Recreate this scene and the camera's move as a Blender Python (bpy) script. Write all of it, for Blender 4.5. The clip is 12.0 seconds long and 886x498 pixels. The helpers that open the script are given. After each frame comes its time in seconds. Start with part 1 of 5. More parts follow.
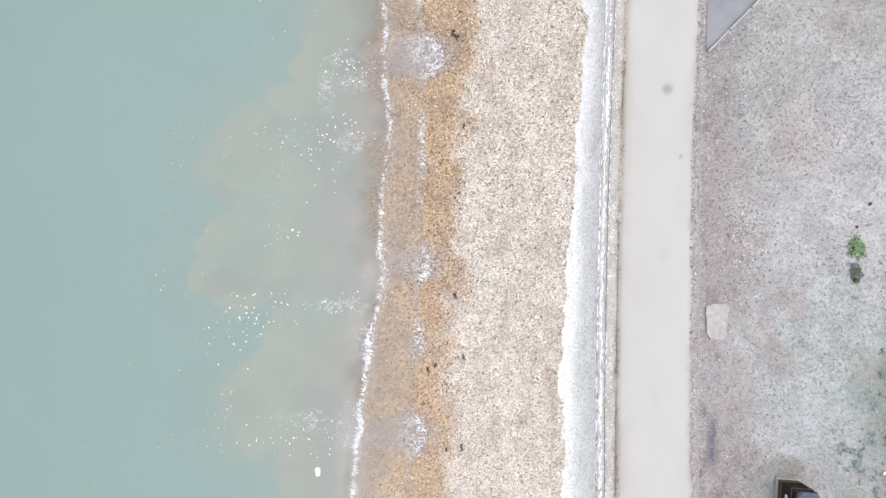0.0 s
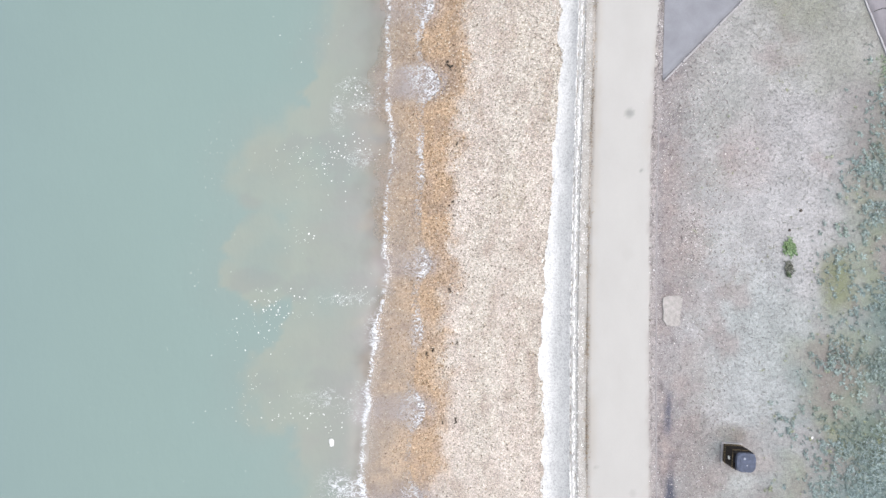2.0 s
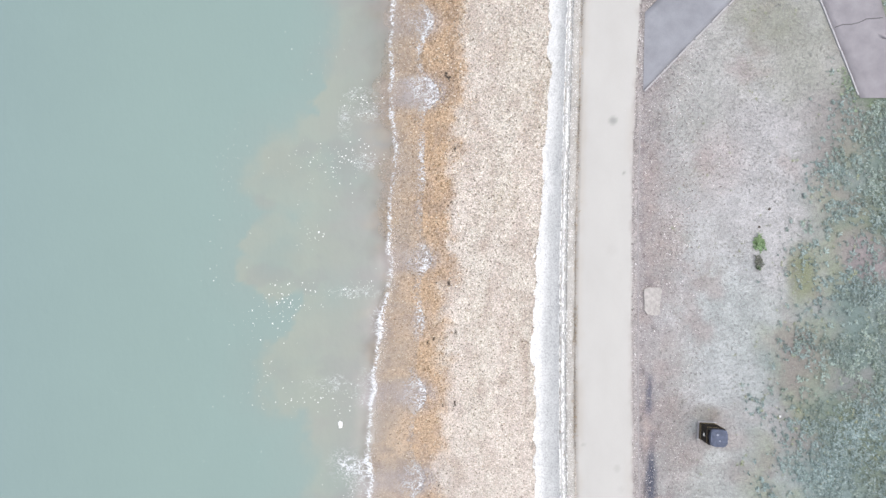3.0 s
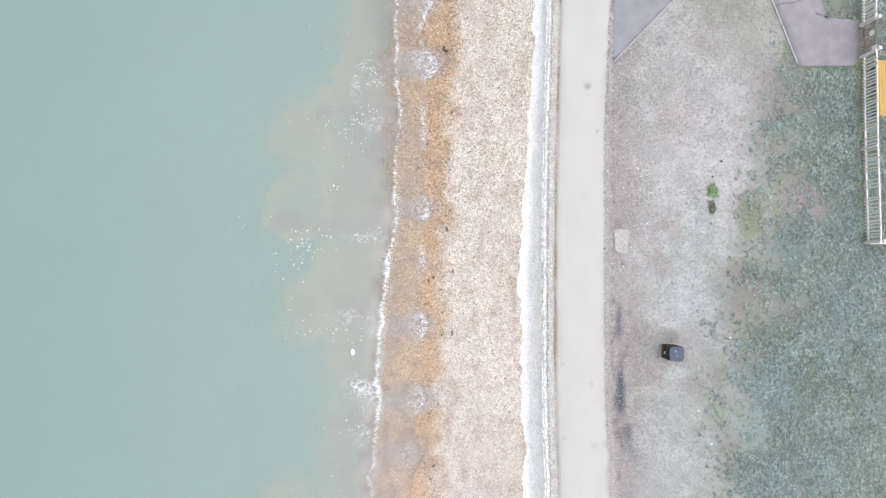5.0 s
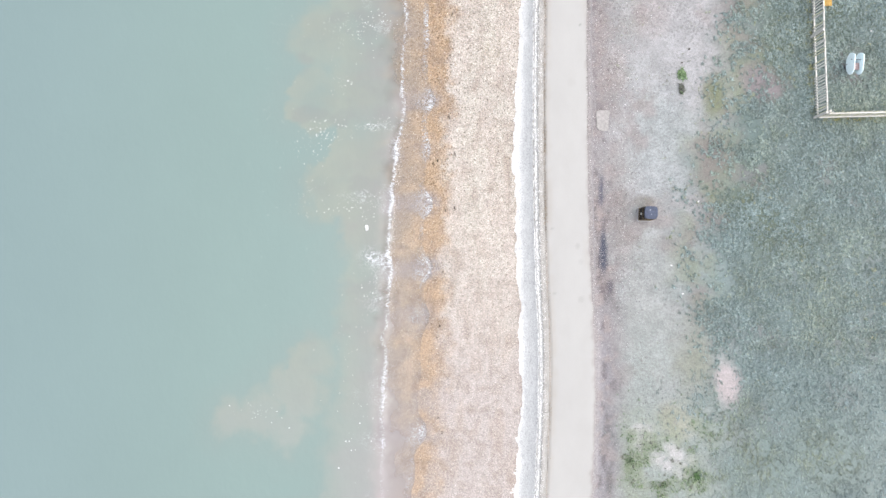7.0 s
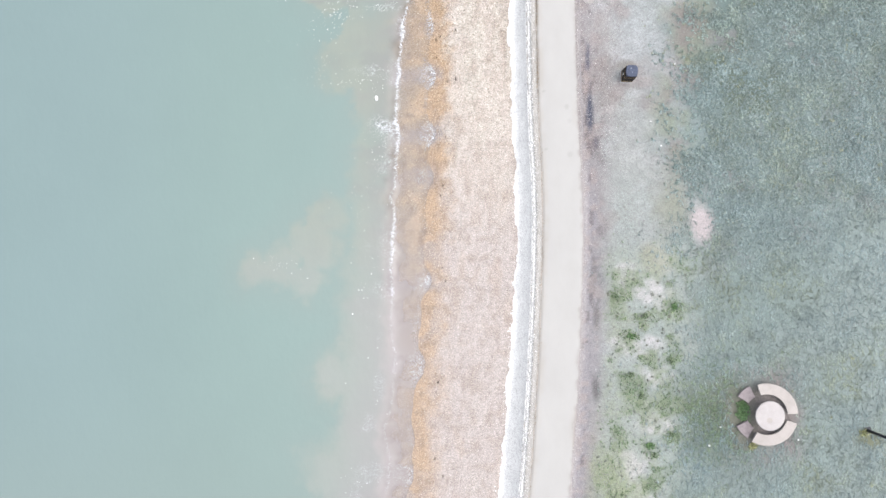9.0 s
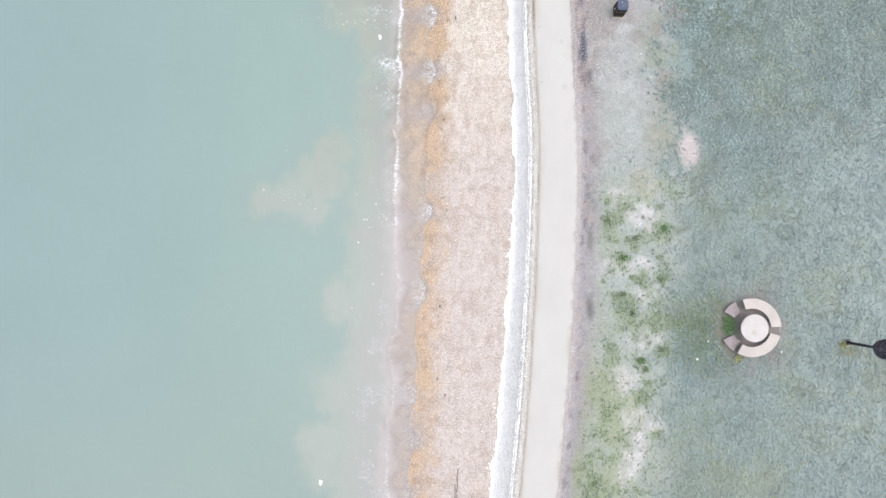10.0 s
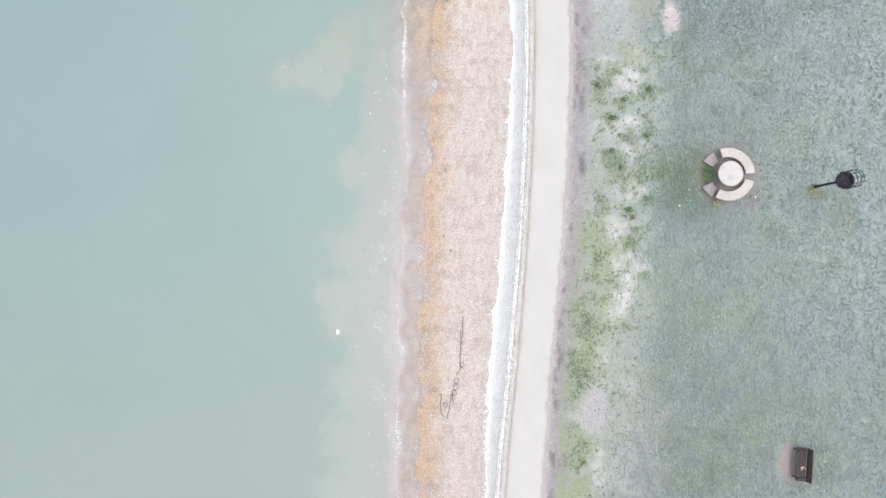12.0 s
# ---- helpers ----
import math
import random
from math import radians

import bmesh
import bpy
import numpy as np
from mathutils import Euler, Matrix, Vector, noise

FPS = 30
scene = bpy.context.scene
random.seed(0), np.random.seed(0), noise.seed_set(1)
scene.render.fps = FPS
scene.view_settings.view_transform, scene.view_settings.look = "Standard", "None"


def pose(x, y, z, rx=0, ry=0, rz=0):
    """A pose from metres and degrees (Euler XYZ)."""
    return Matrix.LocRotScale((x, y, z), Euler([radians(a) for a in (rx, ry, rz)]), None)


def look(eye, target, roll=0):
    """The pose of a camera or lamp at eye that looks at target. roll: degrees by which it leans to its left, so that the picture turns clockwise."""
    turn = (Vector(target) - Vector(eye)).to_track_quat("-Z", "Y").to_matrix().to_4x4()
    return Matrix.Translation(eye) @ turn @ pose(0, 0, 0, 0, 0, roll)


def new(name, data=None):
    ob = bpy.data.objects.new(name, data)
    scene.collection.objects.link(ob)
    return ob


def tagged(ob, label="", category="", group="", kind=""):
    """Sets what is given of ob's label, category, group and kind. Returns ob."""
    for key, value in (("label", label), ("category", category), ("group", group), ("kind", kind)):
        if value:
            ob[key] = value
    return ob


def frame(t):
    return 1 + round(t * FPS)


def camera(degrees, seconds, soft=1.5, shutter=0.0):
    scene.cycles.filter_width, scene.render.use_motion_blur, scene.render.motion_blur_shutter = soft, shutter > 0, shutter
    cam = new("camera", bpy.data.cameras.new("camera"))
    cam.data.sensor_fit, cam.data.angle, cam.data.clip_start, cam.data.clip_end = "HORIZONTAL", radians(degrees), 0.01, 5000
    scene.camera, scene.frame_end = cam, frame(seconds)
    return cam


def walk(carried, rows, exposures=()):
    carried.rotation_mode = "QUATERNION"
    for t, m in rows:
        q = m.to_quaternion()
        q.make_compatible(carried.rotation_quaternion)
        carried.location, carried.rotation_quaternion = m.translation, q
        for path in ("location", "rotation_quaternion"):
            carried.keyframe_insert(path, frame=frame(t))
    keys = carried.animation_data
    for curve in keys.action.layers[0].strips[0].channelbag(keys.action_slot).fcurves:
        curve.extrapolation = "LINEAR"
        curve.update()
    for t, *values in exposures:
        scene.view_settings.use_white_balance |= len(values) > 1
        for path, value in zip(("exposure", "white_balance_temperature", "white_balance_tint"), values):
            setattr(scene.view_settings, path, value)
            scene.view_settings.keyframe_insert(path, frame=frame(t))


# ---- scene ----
cam = camera(68.0, 12.0, soft=1.5)
# seconds, x, y, z, tilt, lean, turn
ROWS = [
    (0.0, 0.265, -0.635, 19.884, 1.496, 0.626, 0.945),
    (0.5, 0.292, -0.590, 20.351, 1.458, 0.596, 0.896),
    (1.0, 0.276, -0.603, 21.216, 1.456, 0.516, 0.800),
    (1.5, 0.268, -0.651, 22.324, 1.475, 0.403, 0.733),
    (2.0, 0.306, -0.694, 23.334, 1.498, 0.302, 0.740),
    (2.5, 0.281, -0.792, 24.393, 1.557, 0.200, 0.640),
    (3.0, 0.251, -0.942, 25.469, 1.616, 0.125, 0.549),
    (3.5, 0.280, -1.173, 26.496, 1.641, 0.092, 0.576),
    (4.0, 0.316, -1.607, 27.503, 1.648, 0.070, 0.618),
    (4.5, 0.306, -2.366, 28.523, 1.655, 0.026, 0.564),
    (5.0, 0.256, -3.452, 29.540, 1.679, -0.037, 0.429),
    (5.5, 0.203, -4.784, 30.517, 1.724, -0.096, 0.297),
    (6.0, 0.134, -6.309, 31.475, 1.770, -0.157, 0.145),
    (6.5, 0.033, -7.981, 32.440, 1.795, -0.226, -0.054),
    (7.0, -0.066, -9.770, 33.395, 1.808, -0.265, -0.244),
    (7.5, -0.131, -11.648, 34.317, 1.816, -0.242, -0.367),
    (8.0, -0.167, -13.602, 35.203, 1.813, -0.183, -0.443),
    (8.5, -0.192, -15.620, 36.054, 1.788, -0.131, -0.510),
    (9.0, -0.221, -17.690, 36.879, 1.735, -0.120, -0.602),
    (9.5, -0.274, -19.802, 37.734, 1.680, -0.127, -0.714),
    (10.0, -0.360, -21.940, 38.663, 1.645, -0.119, -0.838),
    (10.5, -0.467, -24.078, 39.564, 1.572, -0.118, -1.027),
    (11.0, -0.592, -26.226, 40.409, 1.471, -0.138, -1.244),
    (11.5, -0.750, -28.438, 41.296, 1.444, -0.155, -1.340),
    (12.0, -0.932, -30.697, 42.226, 1.481, -0.166, -1.334),
]
EXPOSURES = [(0.0, 1.41), (2.5, 1.42), (5.0, 1.46), (7.5, 1.51), (10.0, 1.55), (12.0, 1.57)]
walk(cam, [(t, pose(x, y, z, rx, ry, rz)) for t, x, y, z, rx, ry, rz in ROWS], exposures=EXPOSURES)

# ---- light: a bright overcast sky with a veiled sun ----
SUN_ELEVATION, SUN_AZIMUTH = radians(74), radians(100)
world = bpy.data.worlds.new("overcast_sky")
scene.world = world
world.use_nodes = True
wn, wl = world.node_tree.nodes, world.node_tree.links
sky = wn.new("ShaderNodeTexSky")
sky.sky_type = "NISHITA"
sky.sun_disc = False
sky.sun_elevation, sky.sun_rotation = SUN_ELEVATION, SUN_AZIMUTH
sky.air_density, sky.dust_density, sky.ozone_density = 1.0, 4.0, 1.0
veil = wn.new("ShaderNodeHueSaturation")
veil.inputs["Saturation"].default_value = 0.42
wl.new(sky.outputs[0], veil.inputs["Color"])
wl.new(veil.outputs[0], wn["Background"].inputs[0])
wn["Background"].inputs[1].default_value = 0.15
sun = new("sun", bpy.data.lights.new("sun", "SUN"))
sun.data.energy, sun.data.angle, sun.data.color = 0.4, radians(100), (1.0, 0.97, 0.93)
sun_from = Vector((math.sin(SUN_AZIMUTH) * math.cos(SUN_ELEVATION), math.cos(SUN_AZIMUTH) * math.cos(SUN_ELEVATION), math.sin(SUN_ELEVATION)))
sun.matrix_world = look(sun_from * 80, (0, 0, 0))


# ---- numbers: noise, profiles, heights ----
def lin(c):
    c = c / 255.0
    return c / 12.92 if c <= 0.04045 else ((c + 0.055) / 1.055) ** 2.4


def tone(r, g, b, k=0.38):
    """A base colour from its 8-bit shade under this sky."""
    return np.array([lin(r) * k, lin(g) * k, lin(b) * k])


def hashed(i, j, seed):
    h = (i.astype(np.int64) * 374761393 + j.astype(np.int64) * 668265263 + seed * 974634777) & 0xFFFFFFFF
    h = ((h ^ (h >> 13)) * 1274126177) & 0xFFFFFFFF
    return ((h ^ (h >> 16)) & 0xFFFF) / 65535.0


def grain(x, y, size, seed=0):
    """Smooth noise, 0 to 1, with lumps of that size in metres."""
    u, v = np.asarray(x, float) / size, np.asarray(y, float) / size
    i, j = np.floor(u), np.floor(v)
    a, b = u - i, v - j
    a, b = a * a * (3 - 2 * a), b * b * (3 - 2 * b)
    i, j = i.astype(np.int64), j.astype(np.int64)
    return (hashed(i, j, seed) * (1 - a) + hashed(i + 1, j, seed) * a) * (1 - b) + (hashed(i, j + 1, seed) * (1 - a) + hashed(i + 1, j + 1, seed) * a) * b


def fbm(x, y, size, seed=0, octaves=4):
    total, amount, norm = 0.0, 1.0, 0.0
    for k in range(octaves):
        c, s = math.cos(0.7 * k), math.sin(0.7 * k)
        total = total + amount * grain(c * x - s * y + 17.3 * k, s * x + c * y - 9.1 * k, size / 2 ** k, seed + 31 * k)
        norm += amount
        amount *= 0.55
    return total / norm


def step(a, b, v):
    u = np.clip((v - a) / (b - a), 0, 1)
    return u * u * (3 - 2 * u)


def curve(ys, xs):
    """A smooth line x(y) through a few knots (ys falling)."""
    ys, xs = np.array(ys[::-1], float), np.array(xs[::-1], float)

    def at(y):
        y = np.asarray(y, float)
        return sum(w * np.interp(y + d, ys, xs) for d, w in ((-1.6, 0.15), (-0.8, 0.2), (0, 0.3), (0.8, 0.2), (1.6, 0.15)))
    return at


KNOTS = [14, 10, 6, 2, -2, -6, -10, -14, -18, -22, -26, -30, -34, -38, -42, -46, -50]
path_sea = curve(KNOTS, [5.65, 5.58, 5.48, 5.38, 5.33, 5.33, 5.38, 5.55, 5.42, 5.22, 4.93, 4.58, 4.15, 3.70, 3.15, 2.75, 2.4])
path_land = curve(KNOTS, [7.95, 7.95, 7.72, 7.59, 7.60, 7.60, 7.65, 7.88, 7.75, 7.55, 7.25, 6.88, 6.38, 5.9, 5.5, 5.15, 4.8])
foot_line = curve(KNOTS, [4.6, 4.5, 4.40, 4.12, 3.88, 3.88, 3.98, 4.2, 4.05, 3.8, 3.4, 3.02, 2.55, 2.15, 1.72, 1.6, 1.3])
wet_edge = curve(KNOTS, [1.2, 1.1, 0.88, 0.66, 0.5, 0.35, 0.17, 0.1, -0.2, -0.5, -0.75, -0.97, -1.1, -1.3, -1.45, -1.6, -1.7])
shore_mean = curve(KNOTS, [-0.85, -0.85, -0.8, -0.8, -0.85, -0.95, -1.1, -1.3, -1.5, -1.75, -2.15, -2.5, -2.7, -2.85, -3.0, -3.1, -3.2])
dry_edge = curve([14, 7, 4, 1, -3, -6, -10, -13, -16, -19, -23, -28, -34, -41, -46, -50], [17.8, 15.9, 15.0, 14.3, 13.6, 12.9, 12.4, 12.5, 13.2, 12.8, 12.8, 12.5, 11.5, 10.5, 9.8, 9.3])
PLUME_EDGE = curve([14, 6.5, 2, -1, -3, -5, -8, -13, -20, -24, -30, -36, -42, -50], [-4.2, -5.0, -6.2, -6.2, -5.4, -5.6, -5.3, -5.5, -6.2, -6.2, -7.0, -7.5, -8.0, -8.5])
# billows that stand out from it: x, y, radius
BILLOWS = [(-5.7, 4.4, 1.0), (-6.3, 3.0, 1.8), (-7.1, 2.6, 1.25), (-6.5, -0.7, 1.9), (-7.5, -0.9, 1.0), (-5.2, -4.3, 1.4), (-6.0, -5.4, 1.5), (-6.6, -5.8, 0.9), (-7.0, -14.6, 1.3), (-7.6, -16.3, 1.5), (-9.6, -17.4, 1.2), (-11.1, -17.7, 0.9),
           (-8.1, -18.2, 1.0), (-6.5, -24.0, 1.3), (-6.7, -29.5, 1.6), (-7.6, -32.8, 1.7), (-8.0, -34.2, 1.2), (-7.0, -38.5, 1.5), (-7.8, -42.0, 1.6), (-8.0, -46.0, 1.8)]
CUSPS = [(9.4, 0.5), (6.4, 0.85), (2.8, 0.15), (-0.6, 0.5), (-3.3, 0.25), (-6.2, 0.6), (-9.7, 0.6), (-12.2, 0.5), (-15.4, 0.2), (-18.4, 0.7), (-20.6, 0.2), (-23.4, 0.6), (-27.6, 0.35), (-29.7, 0.45), (-32.6, 0.5), (-36.0, 0.3), (-39.0, 0.5), (-42.5, 0.3), (-45.7, 0.4)]
SEA = -1.95


def wall_foot(y):
    """The ragged line where the shingle meets the wall."""
    y = np.asarray(y, float)
    return foot_line(y) + (0.42 + 0.25 * step(-14, -24, y)) * (fbm(y, y * 0 + 7.0, 1.3, 6, 5) - 0.5)


def cusp(y):
    """Where the swash runs furthest up the stones."""
    y = np.asarray(y, float)
    return sum(h * np.exp(-np.abs((y - c) / (0.62 + 0.03 * np.abs(c) ** 0.6)) ** 2.6) for c, h in CUSPS)


def shore(y):
    y = np.asarray(y, float)
    return shore_mean(y) - 0.1 + 0.85 * cusp(y) + 0.34 * (fbm(y * 1.0, y * 0 + 3.0, 1.6, 5, 4) - 0.5)


def drawback(y):
    """How far down from the swash's rim the little breakers stand."""
    y = np.asarray(y, float)
    return 1.15 + 0.45 * step(4, -9, y) - 0.5 * step(-18, -27, y) + (0.8 - 0.3 * step(-18, -27, y)) * cusp(y) + 0.8 * (fbm(y, y * 0 + 13.0, 2.3, 15, 5) - 0.5)


def wall_face(s):
    """Height of the curved sea wall, s metres seaward of the path's edge."""
    face = -1.04 + 0.90 * np.clip((2.0 - s) / 1.40, 0, 1) ** 1.9
    face = face - 0.5 * np.clip(s - 1.62, 0, None)
    return np.where(s < 0.34, -0.03, np.where(s < 0.60, -0.085, face))


def bank(x, y):
    """Height of the ground behind the path."""
    rise = 0.8 + 2.0 * step(2.0, -20.0, y)
    return rise * (1 - np.exp(-np.clip(x - path_land(y) - 0.4, 0, None) / 9.0))


def beach(x, y):
    foot, line = wall_foot(y), shore(y)
    top = wall_face(path_sea(y) - foot)
    u = (x - line) / np.maximum(foot - line, 0.5)
    z = SEA + (top - SEA) * np.clip(u, 0, None) * (1 + 0.12 * (1 - np.clip(u, 0, 1)))
    d = np.clip(line - x, 0, None)
    deep = SEA - 0.13 * np.minimum(d, 3.0) - 0.07 * np.clip(d - 3, 0, 40)
    return np.where(x < line, deep, z) + (0.03 + 0.14 * step(0.9, 0.0, np.abs(x - foot))) * (fbm(x, y, 0.9, 2) - 0.5) + 0.12 * step(0.6, 0.0, np.abs(x - foot)) * (fbm(x, y, 0.35, 7, 3) - 0.5) + 0.05 * (fbm(x, y, 3.0, 8) - 0.5)


def ground_z(x, y):
    s = path_sea(y) - x
    on_beach = beach(x, y)
    behind = bank(x, y) + 0.03 * (fbm(x, y, 1.2, 3) - 0.5)
    z = np.where(x > path_land(y) + 0.02, behind - 0.004, -0.07)
    under = np.minimum(on_beach, wall_face(s) - 0.04 - 0.5 * step(0.0, 0.35, x - wall_foot(y)))
    under = np.where(s < 0.10, -0.016, under)
    return np.where(s > 0.02, np.where(x < wall_foot(y) - 0.25, on_beach, np.where(x < wall_foot(y), on_beach, under)), z)


# ---- mesh helpers ----
def mesh_of(name, verts, faces, material, smooth=True):
    me = bpy.data.meshes.new(name)
    verts, faces = np.asarray(verts, np.float32), np.asarray(faces, np.int32)
    me.vertices.add(len(verts))
    me.vertices.foreach_set("co", verts.ravel())
    n = faces.shape[1]
    me.loops.add(faces.size)
    me.loops.foreach_set("vertex_index", faces.ravel())
    me.polygons.add(len(faces))
    me.polygons.foreach_set("loop_start", np.arange(0, faces.size, n, dtype=np.int32))
    me.polygons.foreach_set("loop_total", np.full(len(faces), n, dtype=np.int32))
    me.update(calc_edges=True)
    me.validate()
    if smooth:
        me.polygons.foreach_set("use_smooth", np.ones(len(me.polygons), dtype=bool))
    me.materials.append(material)
    return me


def grid_faces(nx, ny):
    i, j = np.meshgrid(np.arange(nx - 1), np.arange(ny - 1), indexing="ij")
    a = (i * ny + j).ravel()
    return np.stack([a, a + ny, a + ny + 1, a + 1], 1)


def paint(me, name, rgb):
    layer = me.attributes.new(name, "FLOAT_COLOR", "POINT")
    data = np.ones((len(me.vertices), 4), np.float32)
    data[:, :3] = rgb
    layer.data.foreach_set("color", data.ravel())


def value(me, name, v):
    layer = me.attributes.new(name, "FLOAT", "POINT")
    layer.data.foreach_set("value", np.asarray(v, np.float32).ravel())


def part(name, bm, material, parent=None, label="", smooth=False):
    me = bpy.data.meshes.new(name)
    bmesh.ops.recalc_face_normals(bm, faces=bm.faces)
    bm.to_mesh(me)
    bm.free()
    if smooth:
        me.polygons.foreach_set("use_smooth", np.ones(len(me.polygons), dtype=bool))
    me.materials.append(material)
    ob = new(name, me)
    ob.parent = parent
    if label:
        tagged(ob, label)
    return ob


def share(name, me, m, parent=None):
    ob = new(name, me)
    ob.parent = parent
    ob.matrix_local = m
    return ob


def block(sx, sy, sz, m=None, bevel=0.006):
    """A bevelled block that stands on its base."""
    bm = bmesh.new()
    bmesh.ops.create_cube(bm, size=1.0, matrix=Matrix.Translation((0, 0, sz / 2)) @ Matrix.Diagonal((sx, sy, sz, 1)))
    if bevel:
        bmesh.ops.bevel(bm, geom=bm.edges[:], offset=bevel, segments=2, affect="EDGES", profile=0.6)
    if m is not None:
        bmesh.ops.transform(bm, matrix=m, verts=bm.verts)
    return bm


def rod(r, length, m=None, sides=12, r2=None):
    bm = bmesh.new()
    bmesh.ops.create_cone(bm, cap_ends=True, segments=sides, radius1=r, radius2=r if r2 is None else r2, depth=length, matrix=Matrix.Translation((0, 0, length / 2)))
    if m is not None:
        bmesh.ops.transform(bm, matrix=m, verts=bm.verts)
    return bm


def lathe(profile, sides=40, a0=0.0, a1=2 * math.pi):
    """Turns a closed or open profile of (radius, z) round the z axis."""
    bm = bmesh.new()
    full = abs(a1 - a0 - 2 * math.pi) < 1e-6
    rings = []
    for k in range(sides if full else sides + 1):
        a = a0 + (a1 - a0) * k / sides
        rings.append([bm.verts.new((r * math.cos(a), r * math.sin(a), z)) for r, z in profile])
    for k in range(sides):
        p, q = rings[k], rings[(k + 1) % len(rings)]
        for i in range(len(profile) - 1):
            bm.faces.new((p[i], q[i], q[i + 1], p[i + 1]))
    if not full:
        for ring in (rings[0], rings[-1]):
            bm.faces.new(ring)
    bmesh.ops.remove_doubles(bm, verts=bm.verts, dist=1e-5)
    return bm


def slab(outline, z0, z1, bevel=0.0):
    """An extruded flat outline."""
    bm = bmesh.new()
    low = [bm.verts.new((x, y, z0)) for x, y in outline]
    high = [bm.verts.new((x, y, z1)) for x, y in outline]
    bm.faces.new(low[::-1])
    bm.faces.new(high)
    for i in range(len(low)):
        bm.faces.new((low[i - 1], low[i], high[i], high[i - 1]))
    if bevel:
        edges = [e for e in bm.edges if all(abs(v.co.z - z1) < 1e-6 for v in e.verts)]
        bmesh.ops.bevel(bm, geom=edges, offset=bevel, segments=2, affect="EDGES")
    return bm


def tube(points, r, sides=6):
    """A bent round bar through points."""
    bm = bmesh.new()
    points = [Vector(p) for p in points]
    rings = []
    for i, p in enumerate(points):
        d = (points[min(i + 1, len(points) - 1)] - points[max(i - 1, 0)]).normalized()
        side = d.cross(Vector((0.3, 0.2, 1))).normalized()
        up = side.cross(d)
        rings.append([bm.verts.new(p + (side * math.cos(2 * math.pi * k / sides) + up * math.sin(2 * math.pi * k / sides)) * r) for k in range(sides)])
    for a, b in zip(rings, rings[1:]):
        for k in range(sides):
            bm.faces.new((a[k], a[(k + 1) % sides], b[(k + 1) % sides], b[k]))
    bm.faces.new(rings[0])
    bm.faces.new(rings[-1])
    return bm


# ---- materials ----
def material(name, rough=0.8, metal=0.0):
    m = bpy.data.materials.new(name)
    m.use_nodes = True
    shader = m.node_tree.nodes["Principled BSDF"]
    shader.inputs["Roughness"].default_value = rough
    shader.inputs["Metallic"].default_value = metal
    return m, m.node_tree.nodes, m.node_tree.links, shader


def noise_node(n, l, scale, detail=4.0, coords="Object", rough=0.6, stretch=(1, 1, 1)):
    tc = n.new("ShaderNodeTexCoord")
    mp = n.new("ShaderNodeMapping")
    mp.inputs["Scale"].default_value = stretch
    tx = n.new("ShaderNodeTexNoise")
    tx.inputs["Scale"].default_value = scale
    tx.inputs["Detail"].default_value = detail
    tx.inputs["Roughness"].default_value = rough
    l.new(tc.outputs[coords], mp.inputs[0])
    l.new(mp.outputs[0], tx.inputs["Vector"])
    return tx


def ramp(n, l, source, stops):
    r = n.new("ShaderNodeValToRGB")
    while len(r.color_ramp.elements) < len(stops):
        r.color_ramp.elements.new(0.5)
    for e, (p, c) in zip(r.color_ramp.elements, stops):
        e.position = p
        e.color = (*c, 1) if hasattr(c, "__len__") else (c, c, c, 1)
    l.new(source, r.inputs[0])
    return r


def mix(n, l, a, b, factor=0.5, mode="MIX"):
    x = n.new("ShaderNodeMix")
    x.data_type, x.blend_type = "RGBA", mode
    for socket, v in ((x.inputs[0], factor), (x.inputs[6], a), (x.inputs[7], b)):
        if isinstance(v, (int, float)):
            socket.default_value = v if socket.type == "VALUE" else (v, v, v, 1)
        elif hasattr(v, "is_output"):
            l.new(v, socket)
        else:
            socket.default_value = (*v, 1)
    return x.outputs[2]


def bump(n, l, shader, height, strength=0.5, distance=0.02):
    b = n.new("ShaderNodeBump")
    b.inputs["Strength"].default_value = strength
    b.inputs["Distance"].default_value = distance
    l.new(height, b.inputs["Height"])
    l.new(b.outputs[0], shader.inputs["Normal"])


def plain(name, colour, rough=0.7, metal=0.0, vary=0.25, scale=18.0, relief=0.3, stretch=(1, 1, 1), spec=0.3):
    """A painted, cast or wooden surface with grain at two scales."""
    m, n, l, s = material(name, rough, metal)
    c = np.array(colour)
    fine = noise_node(n, l, scale, 5, stretch=stretch)
    wide = noise_node(n, l, scale / 9, 3, stretch=stretch)
    a = ramp(n, l, fine.outputs[0], [(0.3, c * (1 - vary)), (0.7, c * (1 + vary))])
    b = ramp(n, l, wide.outputs[0], [(0.3, 1 - vary * 0.8), (0.7, 1.0)])
    l.new(mix(n, l, a.outputs[0], b.outputs[0], 1.0, "MULTIPLY"), s.inputs["Base Color"])
    s.inputs["Specular IOR Level"].default_value = spec
    bump(n, l, s, fine.outputs[0], relief, 0.004)
    return m


